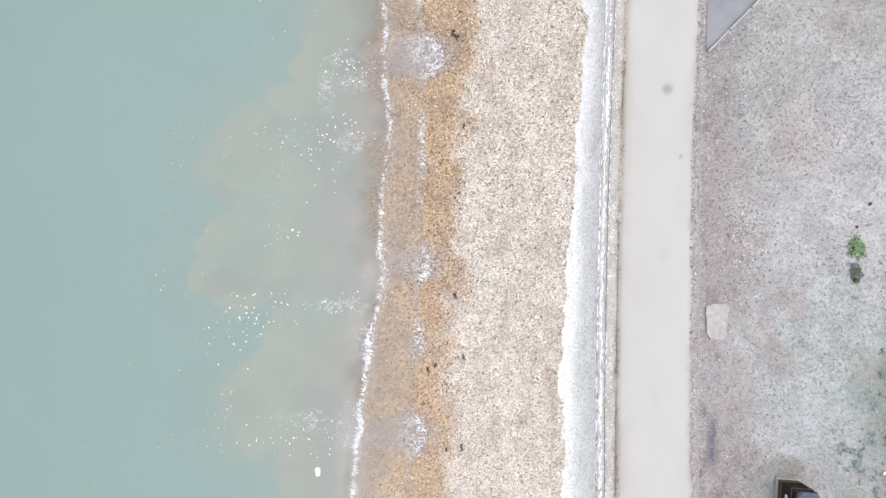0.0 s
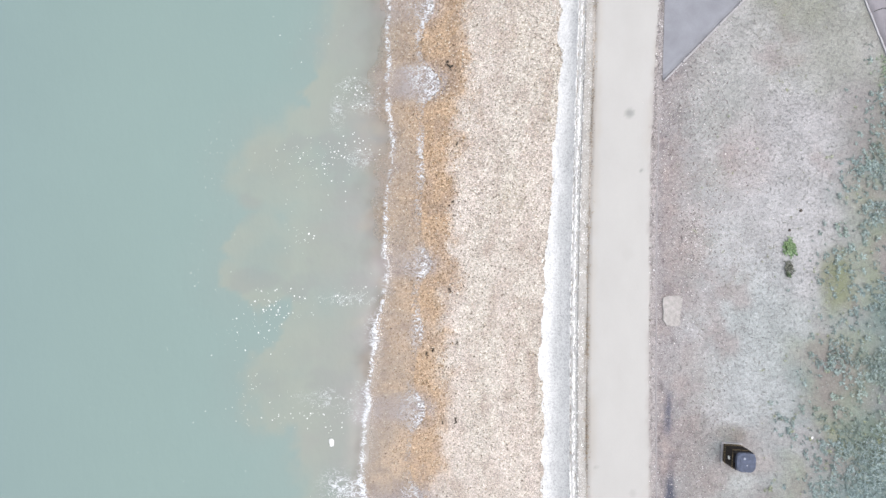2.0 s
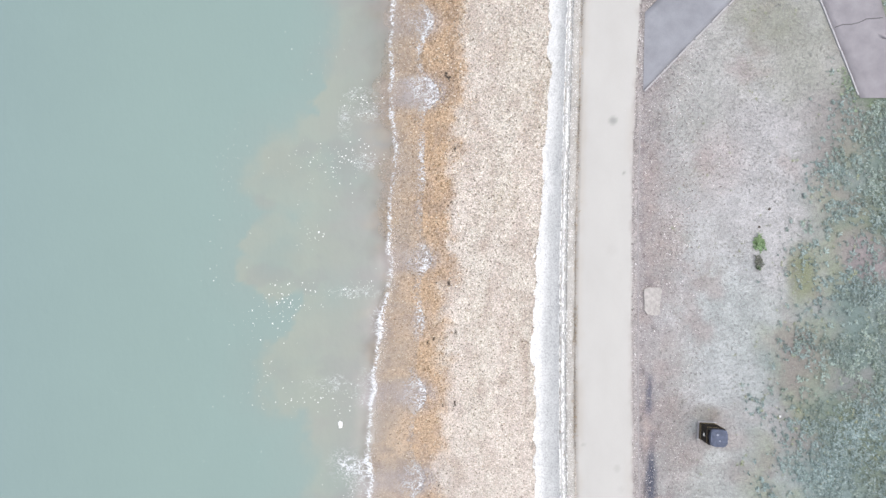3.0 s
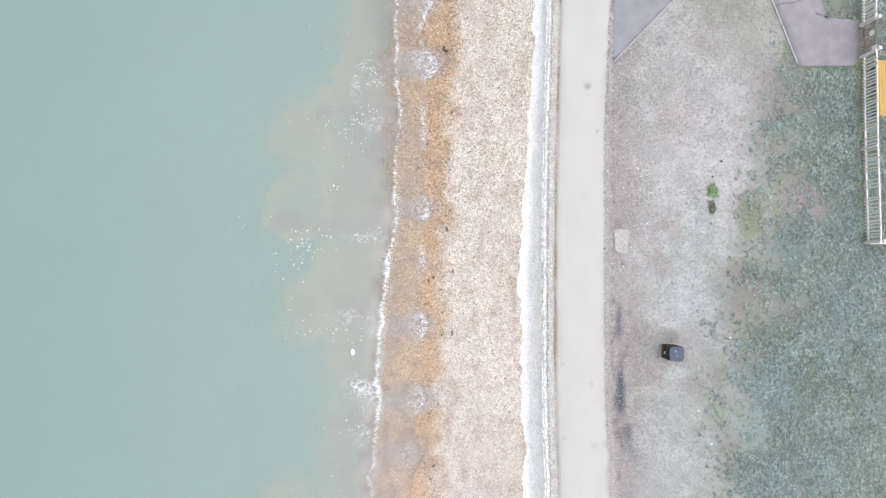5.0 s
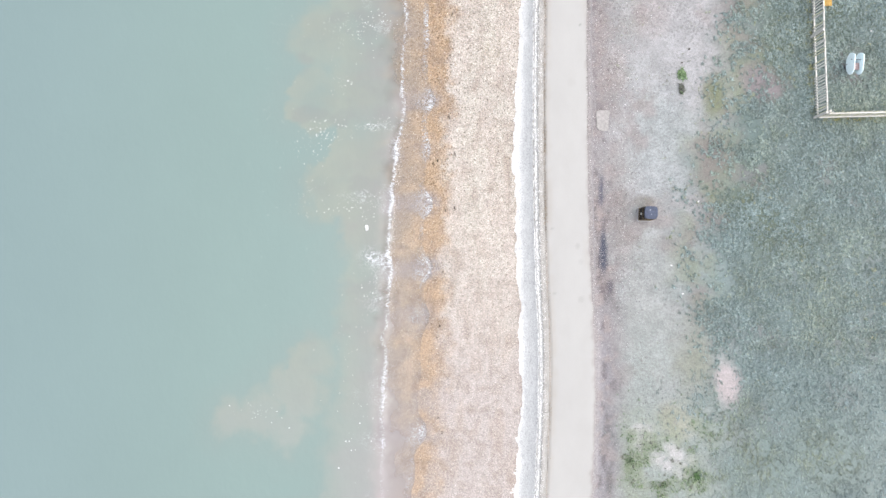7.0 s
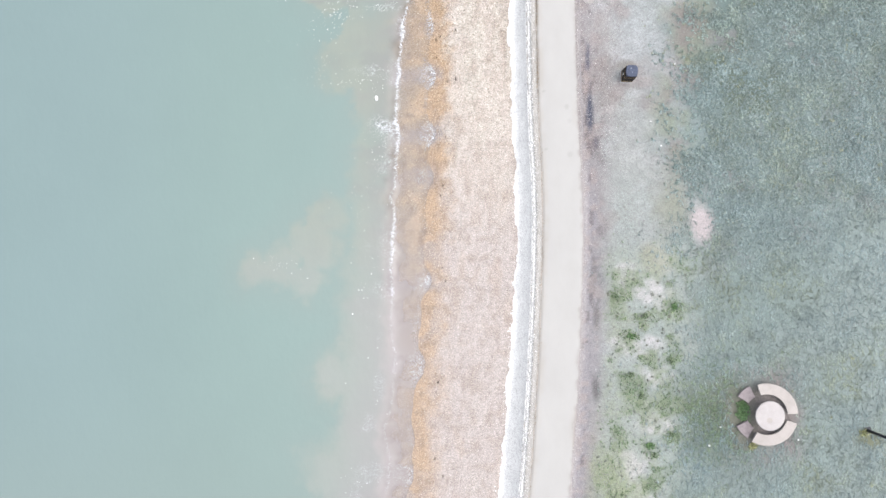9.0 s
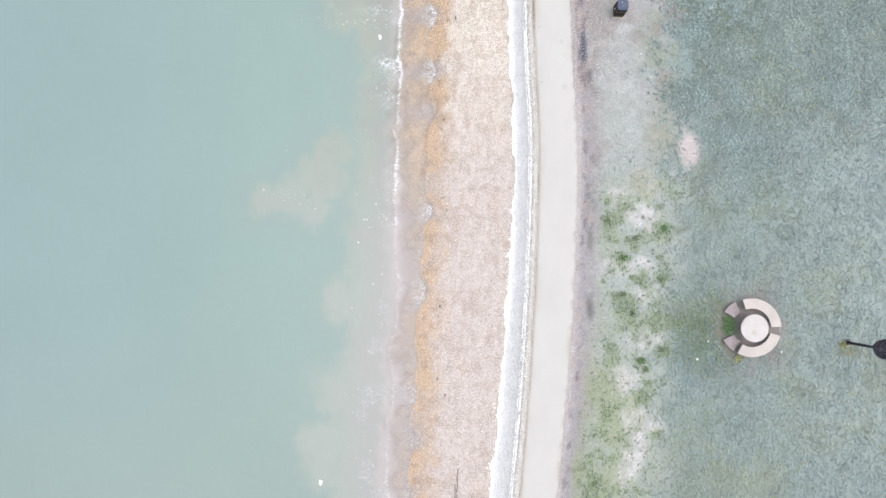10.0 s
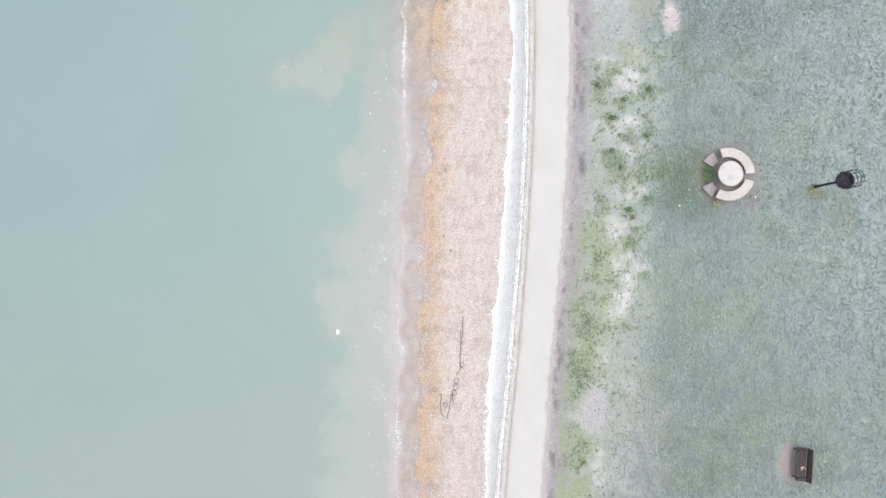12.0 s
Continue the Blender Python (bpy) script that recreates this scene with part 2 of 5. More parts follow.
def scattered(name, stops, rough=0.75, spec=0.5, patch=0.2, hue=0.08, clump=0.0):
    """One of several shades for every loose piece of a joined mesh."""
    m, n, l, s = material(name, rough)
    geo = n.new("ShaderNodeNewGeometry")
    r = ramp(n, l, geo.outputs["Random Per Island"], stops)
    r.color_ramp.interpolation = "LINEAR"
    tint = noise_node(n, l, 0.9, 4, "Object")
    t = ramp(n, l, tint.outputs[0], [(0.28, 1 - patch), (0.72, 1 + 0.5 * patch)])
    cast = noise_node(n, l, 0.23, 5, "Object", 0.7)
    k = ramp(n, l, cast.outputs[0], [(0.32, 1.0 + hue), (0.5, 1.0), (0.68, 1.0)])
    for e, c in zip(k.color_ramp.elements, ((1 + hue, 1 + 0.5 * hue, 1 - hue), (1, 1, 1), (1 - 0.4 * hue, 1, 1 + 0.5 * hue))):
        e.color = (*c, 1)
    c = mix(n, l, r.outputs[0], t.outputs[0], 1.0, "MULTIPLY")
    if clump:
        bunch = noise_node(n, l, 7.0, 4, "Object", 0.65)
        b = ramp(n, l, bunch.outputs[0], [(0.32, 1 - clump), (0.5, 1.0), (0.68, 1 + 0.8 * clump)])
        c = mix(n, l, c, b.outputs[0], 1.0, "MULTIPLY")
    l.new(mix(n, l, c, k.outputs[0], 1.0, "MULTIPLY"), s.inputs["Base Color"])
    s.inputs["Specular IOR Level"].default_value = spec
    return m


def painted_ground(name):
    m, n, l, s = material(name, 0.9)
    col = n.new("ShaderNodeAttribute")
    col.attribute_name = "soil"
    fine = noise_node(n, l, 26.0, 5, rough=0.75)
    mid = noise_node(n, l, 9.0, 5, rough=0.7)
    f = ramp(n, l, fine.outputs[0], [(0.3, 0.78), (0.5, 1.0), (0.7, 1.42)])
    g = ramp(n, l, mid.outputs[0], [(0.25, 0.75), (0.7, 1.2)])
    c = mix(n, l, col.outputs["Color"], f.outputs[0], 1.0, "MULTIPLY")
    c = mix(n, l, c, g.outputs[0], 1.0, "MULTIPLY")
    # packed pebbles, only where the shingle lies
    grit = n.new("ShaderNodeAttribute")
    grit.attribute_name = "grit"
    tc = n.new("ShaderNodeTexCoord")
    cells = n.new("ShaderNodeTexVoronoi")
    cells.inputs["Scale"].default_value = 31.0
    cells.inputs["Randomness"].default_value = 1.0
    l.new(tc.outputs["Object"], cells.inputs["Vector"])
    split = n.new("ShaderNodeSeparateColor")
    l.new(cells.outputs["Color"], split.inputs[0])
    shade = ramp(n, l, split.outputs[0], [(0.0, 0.36), (0.18, 0.85), (0.6, 1.17), (0.85, 1.38), (1.0, 1.8)])
    gap = ramp(n, l, cells.outputs["Distance"], [(0.3, 1.04), (0.75, 0.78)])
    p = mix(n, l, shade.outputs[0], gap.outputs[0], 1.0, "MULTIPLY")
    p = mix(n, l, (1, 1, 1), p, grit.outputs["Fac"])
    c = mix(n, l, c, p, 1.0, "MULTIPLY")
    l.new(c, s.inputs["Base Color"])
    s.inputs["Specular IOR Level"].default_value = 0.2
    bump(n, l, s, fine.outputs[0], 0.6, 0.02)
    return m


GROUND = painted_ground("turf_and_shingle_bed")


def concrete(name, colour, vary=0.14, streak=(1, 1, 1)):
    m, n, l, s = material(name, 0.85)
    c = np.array(colour)
    speck = noise_node(n, l, 60.0, 3)
    cloud = noise_node(n, l, 1.3, 6, rough=0.65, stretch=streak)
    a = ramp(n, l, cloud.outputs[0], [(0.25, c * (1 - vary)), (0.75, c * (1 + vary * 0.6))])
    b = ramp(n, l, speck.outputs[0], [(0.25, 0.86), (0.75, 1.08)])
    l.new(mix(n, l, a.outputs[0], b.outputs[0], 1.0, "MULTIPLY"), s.inputs["Base Color"])
    s.inputs["Specular IOR Level"].default_value = 0.25
    bump(n, l, s, speck.outputs[0], 0.35, 0.006)
    return m


def bleached_lit_wall():
    """Concrete with a chalky salt crust and painted slope light on its lower, wave-washed part."""
    m, n, l, s = material("bleached_slope_lit_concrete", 0.85)
    crust = n.new("ShaderNodeAttribute")
    crust.attribute_name = "crust"
    cloud = noise_node(n, l, 2.0, 6, rough=0.65, stretch=(2, 0.6, 1))
    speck = noise_node(n, l, 15.0, 5, rough=0.85)
    raw = ramp(n, l, cloud.outputs[0], [(0.25, (0.33, 0.333, 0.331)), (0.75, (0.415, 0.417, 0.413))])
    # paler mix for the toe: crust plus the light on its flatter slope
    salt_lit = ramp(n, l, cloud.outputs[0], [(0.25, (0.46, 0.458, 0.452)), (0.75, (0.58, 0.576, 0.57))])
    c = mix(n, l, raw.outputs[0], salt_lit.outputs[0], crust.outputs["Fac"])
    b = ramp(n, l, speck.outputs[0], [(0.34, 0.6), (0.5, 1.0), (0.66, 1.22)])
    c = mix(n, l, c, b.outputs[0], 1.0, "MULTIPLY")
    scour = noise_node(n, l, 5.0, 6, rough=0.75, stretch=(1.6, 0.7, 1))
    d = ramp(n, l, scour.outputs[0], [(0.30, 0.74), (0.46, 1.0), (0.7, 1.06)])
    l.new(mix(n, l, c, d.outputs[0], 1.0, "MULTIPLY"), s.inputs["Base Color"])
    s.inputs["Specular IOR Level"].default_value = 0.2
    bump(n, l, s, speck.outputs[0], 0.5, 0.01)
    return m


WALL = bleached_lit_wall()
COPING = concrete("weathered_coping_concrete", (0.29, 0.292, 0.288), 0.34, (5, 0.8, 1))
COPING_TOP = concrete("dusty_coping_concrete", (0.27, 0.26, 0.244), 0.3, (4, 1.2, 1))
TARMAC = concrete("worn_tarmac", tone(174, 176, 184), 0.2)
TARMAC_B = concrete("old_tarmac", tone(178, 174, 180), 0.24)
KERB = concrete("concrete_edging", tone(216, 214, 217), 0.15)
SLAB = concrete("pale_cast_slab", tone(208, 203, 199, 0.42), 0.4, (5, 5, 1))


def path_surface():
    m, n, l, s = material("pale_path_concrete", 0.85)
    col = n.new("ShaderNodeAttribute")
    col.attribute_name = "soil"
    speck = noise_node(n, l, 70.0, 3)
    cloud = noise_node(n, l, 0.8, 5, stretch=(1, 0.5, 1))
    a = ramp(n, l, cloud.outputs[0], [(0.25, 0.94), (0.75, 1.03)])
    b = ramp(n, l, speck.outputs[0], [(0.25, 0.95), (0.75, 1.04)])
    c = mix(n, l, col.outputs["Color"], a.outputs[0], 1.0, "MULTIPLY")
    l.new(mix(n, l, c, b.outputs[0], 1.0, "MULTIPLY"), s.inputs["Base Color"])
    s.inputs["Specular IOR Level"].default_value = 0.2
    bump(n, l, s, speck.outputs[0], 0.2, 0.004)
    return m


PATH_TOP = path_surface()


def sea_water():
    """Turbid water: opaque with silt where it is deep, clear in the shallows, with lace foam."""
    m, n, l, s = material("turbid_sea_water", 0.22)
    silt = n.new("ShaderNodeAttribute")
    silt.attribute_name = "silt"
    cover = n.new("ShaderNodeAttribute")
    cover.attribute_name = "cover"
    froth = n.new("ShaderNodeAttribute")
    froth.attribute_name = "froth"
    wide = noise_node(n, l, 0.12, 3)
    tint = ramp(n, l, wide.outputs[0], [(0.3, 0.98), (0.7, 1.02)])
    water = mix(n, l, silt.outputs["Color"], tint.outputs[0], 1.0, "MULTIPLY")
    # lace: ridges of distorted noise
    lace = noise_node(n, l, 3.4, 3, rough=0.6, stretch=(0.8, 1.1, 1))
    lace.inputs["Distortion"].default_value = 1.6
    ridge = n.new("ShaderNodeMath")
    ridge.operation = "SUBTRACT"
    l.new(lace.outputs[0], ridge.inputs[0])
    ridge.inputs[1].default_value = 0.5
    sharp = n.new("ShaderNodeMath")
    sharp.operation = "ABSOLUTE"
    l.new(ridge.outputs[0], sharp.inputs[0])
    thin = n.new("ShaderNodeMapRange")
    thin.inputs[1].default_value, thin.inputs[2].default_value = 0.055, 0.0
    l.new(sharp.outputs[0], thin.inputs[0])
    add = n.new("ShaderNodeMath")
    add.operation = "MULTIPLY_ADD"
    l.new(froth.outputs["Fac"], add.inputs[0])
    add.inputs[1].default_value = 1.5
    l.new(thin.outputs[0], add.inputs[2])
    foam = n.new("ShaderNodeMapRange")
    foam.inputs[1].default_value, foam.inputs[2].default_value = 1.05, 1.75
    l.new(add.outputs[0], foam.inputs[0])
    c = mix(n, l, water, (0.37, 0.385, 0.40), foam.outputs[0])
    l.new(c, s.inputs["Base Color"])
    alpha = n.new("ShaderNodeMath")
    alpha.operation = "MAXIMUM"
    l.new(cover.outputs["Fac"], alpha.inputs[0])
    l.new(foam.outputs[0], alpha.inputs[1])
    l.new(alpha.outputs[0], s.inputs["Alpha"])
    s.inputs["IOR"].default_value = 1.33
    ripple = noise_node(n, l, 1.8, 4, stretch=(1, 0.6, 1))
    bump(n, l, s, ripple.outputs[0], 0.25, 0.05)
    return m


WATER = sea_water()
DRY_STONE = scattered("dry_flint_shingle", [(0.0, tone(136, 122, 110, 0.43)), (0.10, tone(188, 174, 160, 0.48)), (0.3, tone(214, 204, 190, 0.505)), (0.68, tone(231, 222, 209, 0.535)), (0.88, tone(248, 243, 234, 0.6)), (1.0, tone(214, 192, 168, 0.48))], 0.8, 0.3, 0.14, 0.05, 0.1)
WET_STONE = scattered("wet_flint_shingle", [(0.0, tone(120, 92, 66, 0.4)), (0.2, tone(180, 146, 110, 0.44)), (0.55, tone(206, 176, 140, 0.45)), (0.85, tone(228, 205, 177, 0.48)), (1.0, tone(250, 240, 225, 0.6))], 0.45, 0.4, 0.2, 0.08, 0.24)
VERGE_STONE = scattered("mixed_verge_gravel", [(0.0, tone(136, 126, 125, 0.42)), (0.2, tone(171, 161, 159, 0.43)), (0.55, tone(197, 188, 186, 0.44)), (0.8, tone(226, 218, 216, 0.5)), (1.0, tone(250, 247, 246, 0.6))], 0.8, 0.3, 0.2, 0.06, 0.12)
FOAM = plain("dense_sea_foam", (0.5, 0.5, 0.5), 0.6, vary=0.1)
WEED = plain("dark_dried_seaweed", (0.06, 0.048, 0.038), 0.7, vary=0.4)
ROPE = plain("frayed_grey_brown_rope", (0.10, 0.085, 0.08), 0.9, vary=0.4, scale=30)
LEAF_TEAL = scattered("greyish_green_leaves", [(0.0, tone(112, 131, 125, 0.52)), (0.25, tone(138, 156, 152, 0.54)), (0.6, tone(155, 173, 170, 0.55)), (0.88, tone(172, 188, 188, 0.56)), (1.0, tone(158, 164, 140, 0.48))], 0.75, 0.2, 0.3, 0.10)
LEAF_LAWN = scattered("pale_lawn_blades", [(0.0, tone(136, 152, 148, 0.52)), (0.3, tone(155, 171, 168, 0.53)), (0.65, tone(167, 183, 181, 0.54)), (0.9, tone(182, 196, 195, 0.55)), (1.0, tone(164, 177, 164, 0.53))], 0.75, 0.2, 0.36, 0.17)
LEAF_OLIVE = scattered("olive_leaves", [(0.0, tone(132, 138, 110, 0.52)), (0.5, tone(156, 164, 134, 0.53)), (1.0, tone(184, 188, 160, 0.54))], 0.75, 0.2, 0.2, 0.12)
LEAF_DRY = scattered("bleached_grass_blades", [(0.0, tone(170, 166, 166, 0.42)), (0.4, tone(186, 184, 184, 0.42)), (0.75, tone(201, 200, 201, 0.42)), (1.0, tone(176, 186, 174, 0.42))], 0.85, 0.2)
LEAF_YELLOW = scattered("yellowish_grass", [(0.0, tone(150, 156, 108, 0.52)), (0.5, tone(178, 182, 132, 0.53)), (1.0, tone(202, 202, 160, 0.54))], 0.75, 0.2)
LEAF_DULL = scattered("dull_grey_green_leaves", [(0.0, tone(112, 112, 106, 0.48)), (0.5, tone(132, 136, 126, 0.48)), (1.0, tone(156, 160, 148, 0.48))], 0.8, 0.2)
LEAF_RUST = scattered("dry_rusty_weeds", [(0.0, tone(146, 126, 104, 0.47)), (0.5, tone(180, 158, 130, 0.47)), (1.0, tone(206, 194, 170, 0.47))], 0.85, 0.2)
LEAF_GREEN = scattered("fresh_green_leaves", [(0.0, tone(122, 146, 112, 0.5)), (0.5, tone(144, 167, 134, 0.52)), (1.0, tone(174, 188, 160, 0.53))], 0.65, 0.25)
LEAF_BRIGHT = scattered("bright_green_leaves", [(0.0, tone(108, 136, 94, 0.52)), (0.5, tone(130, 158, 112, 0.54)), (1.0, tone(156, 180, 140, 0.55))], 0.65, 0.25)
LEAF_DARK = scattered("deep_green_leaves", [(0.0, tone(92, 126, 84, 0.5)), (0.5, tone(118, 154, 104, 0.5)), (1.0, tone(142, 174, 124, 0.5))], 0.6, 0.25)
BIN_BODY = plain("black_moulded_panel", (0.022, 0.018, 0.016), 0.6, vary=0.25, spec=0.12)
BIN_LID = plain("slate_blue_lid_plastic", (0.05, 0.062, 0.098), 0.55, vary=0.35, scale=9, spec=0.2)
LID_METAL = plain("scuffed_grey_metal", (0.2, 0.22, 0.26), 0.5, 0.4, vary=0.3)
GILT = plain("gold_band", (0.25, 0.19, 0.10), 0.4, vary=0.2)
STICKER = plain("white_sticker", (0.6, 0.6, 0.58), 0.5, vary=0.08)
TIMBER = plain("weathered_pale_timber", (0.56, 0.54, 0.50), 0.85, vary=0.15, scale=14, stretch=(1, 1, 0.2))
LICHEN = plain("lichen_covered_timber", (0.52, 0.50, 0.36), 0.9, vary=0.2, scale=14)
BROWN_WOOD = plain("brown_stained_timber", (0.26, 0.19, 0.16), 0.8, vary=0.3, scale=14)
YELLOW = plain("golden_yellow_slat", (0.36, 0.22, 0.05), 0.55, vary=0.15, scale=10, stretch=(1, 0.15, 1))
IRON = plain("black_painted_iron", (0.025, 0.025, 0.036), 0.5, 0.3, vary=0.3)
DARK_WOOD = plain("dark_brown_bench_timber", (0.034, 0.025, 0.025), 0.75, vary=0.35, scale=12, stretch=(1, 0.15, 1))
# lighter, redder copy of the bench timber: light on the back's top painted in
LIT_WOOD = plain("lit_reddish_bench_timber", (0.065, 0.037, 0.034), 0.65, vary=0.5, scale=12, stretch=(1, 0.15, 1))
STONE_TOP = concrete("pale_cast_stone", (0.315, 0.295, 0.288), 0.2)
STONE_SEAT = concrete("cream_cast_stone", (0.285, 0.262, 0.245), 0.18)
PLINTH = concrete("grey_plinth_concrete", tone(186, 175, 177, 0.4), 0.35, (4, 4, 1))
WHITE_PANEL = plain("white_play_panel", (0.74, 0.86, 0.90), 0.4, vary=0.08)
PETAL = plain("faded_pink_petals", (0.42, 0.2, 0.2), 0.7, vary=0.3)
PINK_SEAT = plain("faded_pink_seat", tone(205, 180, 178), 0.6, vary=0.1)

# ---- ground: one sheet from the sea bed to the land's horizon ----
xs = np.concatenate([[-3000, -600, -150, -60, -30, -18, -12, -9, -7, -6], np.arange(-5.0, 27.0, 0.11), np.arange(27.0, 32.0, 0.2), [33, 35, 50, 90, 200, 700, 3000]])
ys = np.concatenate([[-3000, -700, -250, -120, -80, -65], np.arange(-57.0, 17.0, 0.14), [18, 20, 25, 40, 80, 200, 700, 3000]])
gx, gy = [a.ravel() for a in np.meshgrid(xs, ys, indexing="ij")]
gz = ground_z(gx, np.clip(gy, -60, 20))
cy = np.clip(gy, -60, 20)


def blob(x, y, cx, cy, rx, ry, soft=0.5, seed=4, rough=0.5):
    """A patch with a ragged edge: 1 inside, 0 outside."""
    d = np.sqrt(((x - cx) / rx) ** 2 + ((y - cy) / ry) ** 2) + rough * (fbm(x, y, 0.8, seed) - 0.5) * 2
    return step(1 + soft * 0.5, 1 - soft * 0.5, d)


def blend(a, b, f):
    return a * (1 - f[:, None]) + np.asarray(b) * f[:, None]


def dryness(x, y):
    """1 on the bleached strip by the path, 0 in the green turf."""
    far = step(-13, -18, y)
    return step(-2.4 - 1.4 * far, 2.2 + 1.0 * far, dry_edge(y) - far * (0.7 + 1.1 * step(-40, -32, y)) - x + (2.6 + 2.0 * far) * (fbm(x, y, 2.2, 11) - 0.5) + (1.4 + 1.2 * far) * (fbm(x, y, 0.6, 12) - 0.5))


def leafy(x, y):
    """1 in the weedy belt beside the path's bend."""
    along = step(-15.5, -18.5, y) * step(-47, -36, y)
    across = step(0.8, 2.0, x - path_land(y)) * step(6.4, 4.0, x - path_land(y) + 1.6 * (fbm(x, y, 1.1, 13, 4) - 0.5))
    return along * across


GREENS = [(9.4, -19.4, 0.35, 0.6), (12.4, -20.0, 0.45, 0.45), (10.9, -20.5, 0.55, 0.45), (10.2, -21.5, 0.4, 0.45), (11.1, -22.6, 0.35, 0.4), (12.2, -22.9, 0.45, 0.4), (9.6, -22.4, 0.3, 0.4), (10.3, -24.2, 0.75, 1.2), (12.0, -25.0, 1.2, 0.5),
          (11.0, -27.6, 0.5, 0.6), (12.1, -26.9, 0.45, 0.3), (9.3, -27.6, 0.35, 1.1), (9.0, -30.4, 0.4, 0.8), (10.7, -29.6, 0.35, 0.4), (11.5, -31.5, 0.3, 0.35), (8.2, -34.6, 0.7, 1.6), (7.7, -37.4, 0.6, 1.4), (7.4, -43.0, 0.5, 1.4)]
CHALKS = [(11.2, -19.2, 0.9, 0.7), (10.4, -22.1, 1.1, 0.6), (11.4, -23.8, 0.7, 0.5), (11.3, -26.2, 0.9, 0.55), (10.2, -28.6, 0.9, 0.9), (10.8, -31.0, 1.0, 1.4), (10.0, -33.6, 0.8, 1.2), (9.0, -37.2, 0.4, 1.4), (8.2, -40.0, 0.6, 1.6), (8.6, -43.5, 0.4, 1.0), (9.9, -18.2, 0.6, 0.6)]


def weeds(x, y):
    """Ragged green clumps in the belt."""
    f = np.zeros(len(x))
    for cx, c_y, rx, ry in GREENS:
        f = np.maximum(f, blob(x, y, cx, c_y, rx, ry, 0.9, 46, 1.3))
    return np.maximum(f, 0.9 * leafy(x, y) * step(0.51, 0.64, fbm(x, y, 0.6, 47, 4)))


def chalk(x, y):
    """Bare pale soil in the belt."""
    f = np.zeros(len(x))
    for cx, c_y, rx, ry in CHALKS:
        f = np.maximum(f, blob(x, y, cx, c_y, rx, ry, 1.0, 48, 1.0))
    return f


def swash(x, y):
    """Grey patches where the last wave drained back over the wet strip."""
    return step(-6, -14, y) * step(0.52, 0.64, fbm(x * 0.8, y, 1.3, 57)) * step(1.7, 0.6, x - shore(y))


soil = np.tile(tone(190, 189, 189, 0.43), (len(gx), 1))
n1, n2, n3 = fbm(gx, cy, 3.2, 21), fbm(gx, cy, 0.9, 22), fbm(gx, cy, 0.35, 23, 3)
soil = blend(soil, tone(180, 187, 180, 0.42), step(0.46, 0.66, n1) * 0.5)
soil = blend(soil, tone(180, 175, 173, 0.42), step(0.5, 6.5, cy + 2.0 * (n2 - 0.5)) * 0.3)
soil = blend(soil, tone(204, 205, 207, 0.43), step(0.42, 0.74, n2) * 0.22)
soil = blend(soil, tone(180, 189, 188, 0.425), blob(gx, cy, 11.2, -3.6, 1.4, 3.4, 1.4, 14) * 0.6)
soil = blend(soil, tone(205, 205, 209, 0.43), step(2.6, 0.6, np.abs(gx - dry_edge(cy) + 1.7 + 1.6 * (n1 - 0.5))) * step(-13, -6, cy) * 0.15)
soil = blend(soil, tone(172, 160, 158, 0.42), step(0.58, 0.75, fbm(gx, cy, 1.7, 25)) * 0.6)
soil = soil * (0.92 + 0.16 * step(0.3, 0.68, fbm(gx, cy, 0.42, 24, 3)))[:, None]
# gravelly verge next to the path
verge = step(1.9, 0.1, gx - path_land(cy) + 1.3 * (n2 - 0.5))
soil = blend(soil, tone(163, 156, 156, 0.42), verge * 0.9)
soil = blend(soil, tone(174, 170, 174, 0.41), verge * step(-9, -15, cy) * 0.85)
soil = blend(soil, tone(128, 120, 122, 0.4), verge * step(0.57, 0.66, fbm(gx * 1.6, cy * 0.7, 0.55, 26)) * 0.7)
soil = blend(soil, tone(196, 184, 180), verge * step(0.56, 0.66, n3) * 0.7)
soil = blend(soil, tone(206, 200, 198, 0.42), step(0.32, 0.0, gx - path_land(cy) + 0.3 * (n3 - 0.5)) * 0.7)
soil = blend(soil, tone(188, 164, 156, 0.42), step(2.4, 0.6, gx - path_land(cy)) * step(0.2, 0.6, gx - path_land(cy)) * step(-17, -8, cy) * step(0.44, 0.64, fbm(gx, cy * 0.7, 0.9, 27)) * 0.22)
# green turf
green = 1 - dryness(gx, cy)
turf = np.tile(tone(124, 141, 137, 0.44), (len(gx), 1))
turf = blend(turf, tone(143, 160, 159, 0.45), step(-4, -11, cy))
turf = blend(turf, tone(128, 140, 118), step(0.52, 0.72, fbm(gx, cy, 4.0, 31)) * 0.7)
turf = blend(turf, tone(145, 161, 156, 0.425), step(-13, -20, cy) * 0.95)
turf = blend(turf, tone(168, 182, 180, 0.44), step(19, 25, gx) * step(-5, -10, cy) * step(-40, -28, cy) * 0.55)
turf = blend(turf, tone(146, 152, 130, 0.42), step(-28, -38, cy) * step(0.46, 0.66, fbm(gx, cy, 2.0, 36)) * 0.7)
turf = blend(turf, tone(124, 138, 132, 0.42), step(-33, -42, cy) * 0.45)
turf = blend(turf, tone(158, 170, 168), step(0.55, 0.75, fbm(gx, cy, 2.4, 32)) * 0.5)
turf = blend(turf, tone(160, 156, 156), step(0.6, 0.74, fbm(gx, cy, 1.6, 33)) * (0.6 - 0.5 * step(-13, -20, cy)))
turf = blend(turf, tone(160, 172, 168, 0.44), step(15, 22, gx) * step(1, -5, cy) * 0.4)
soil = blend(soil, turf, green)
fringe = step(2.0, 0.2, np.abs(gx - dry_edge(cy) - 0.6 + 2.4 * (n1 - 0.5)))
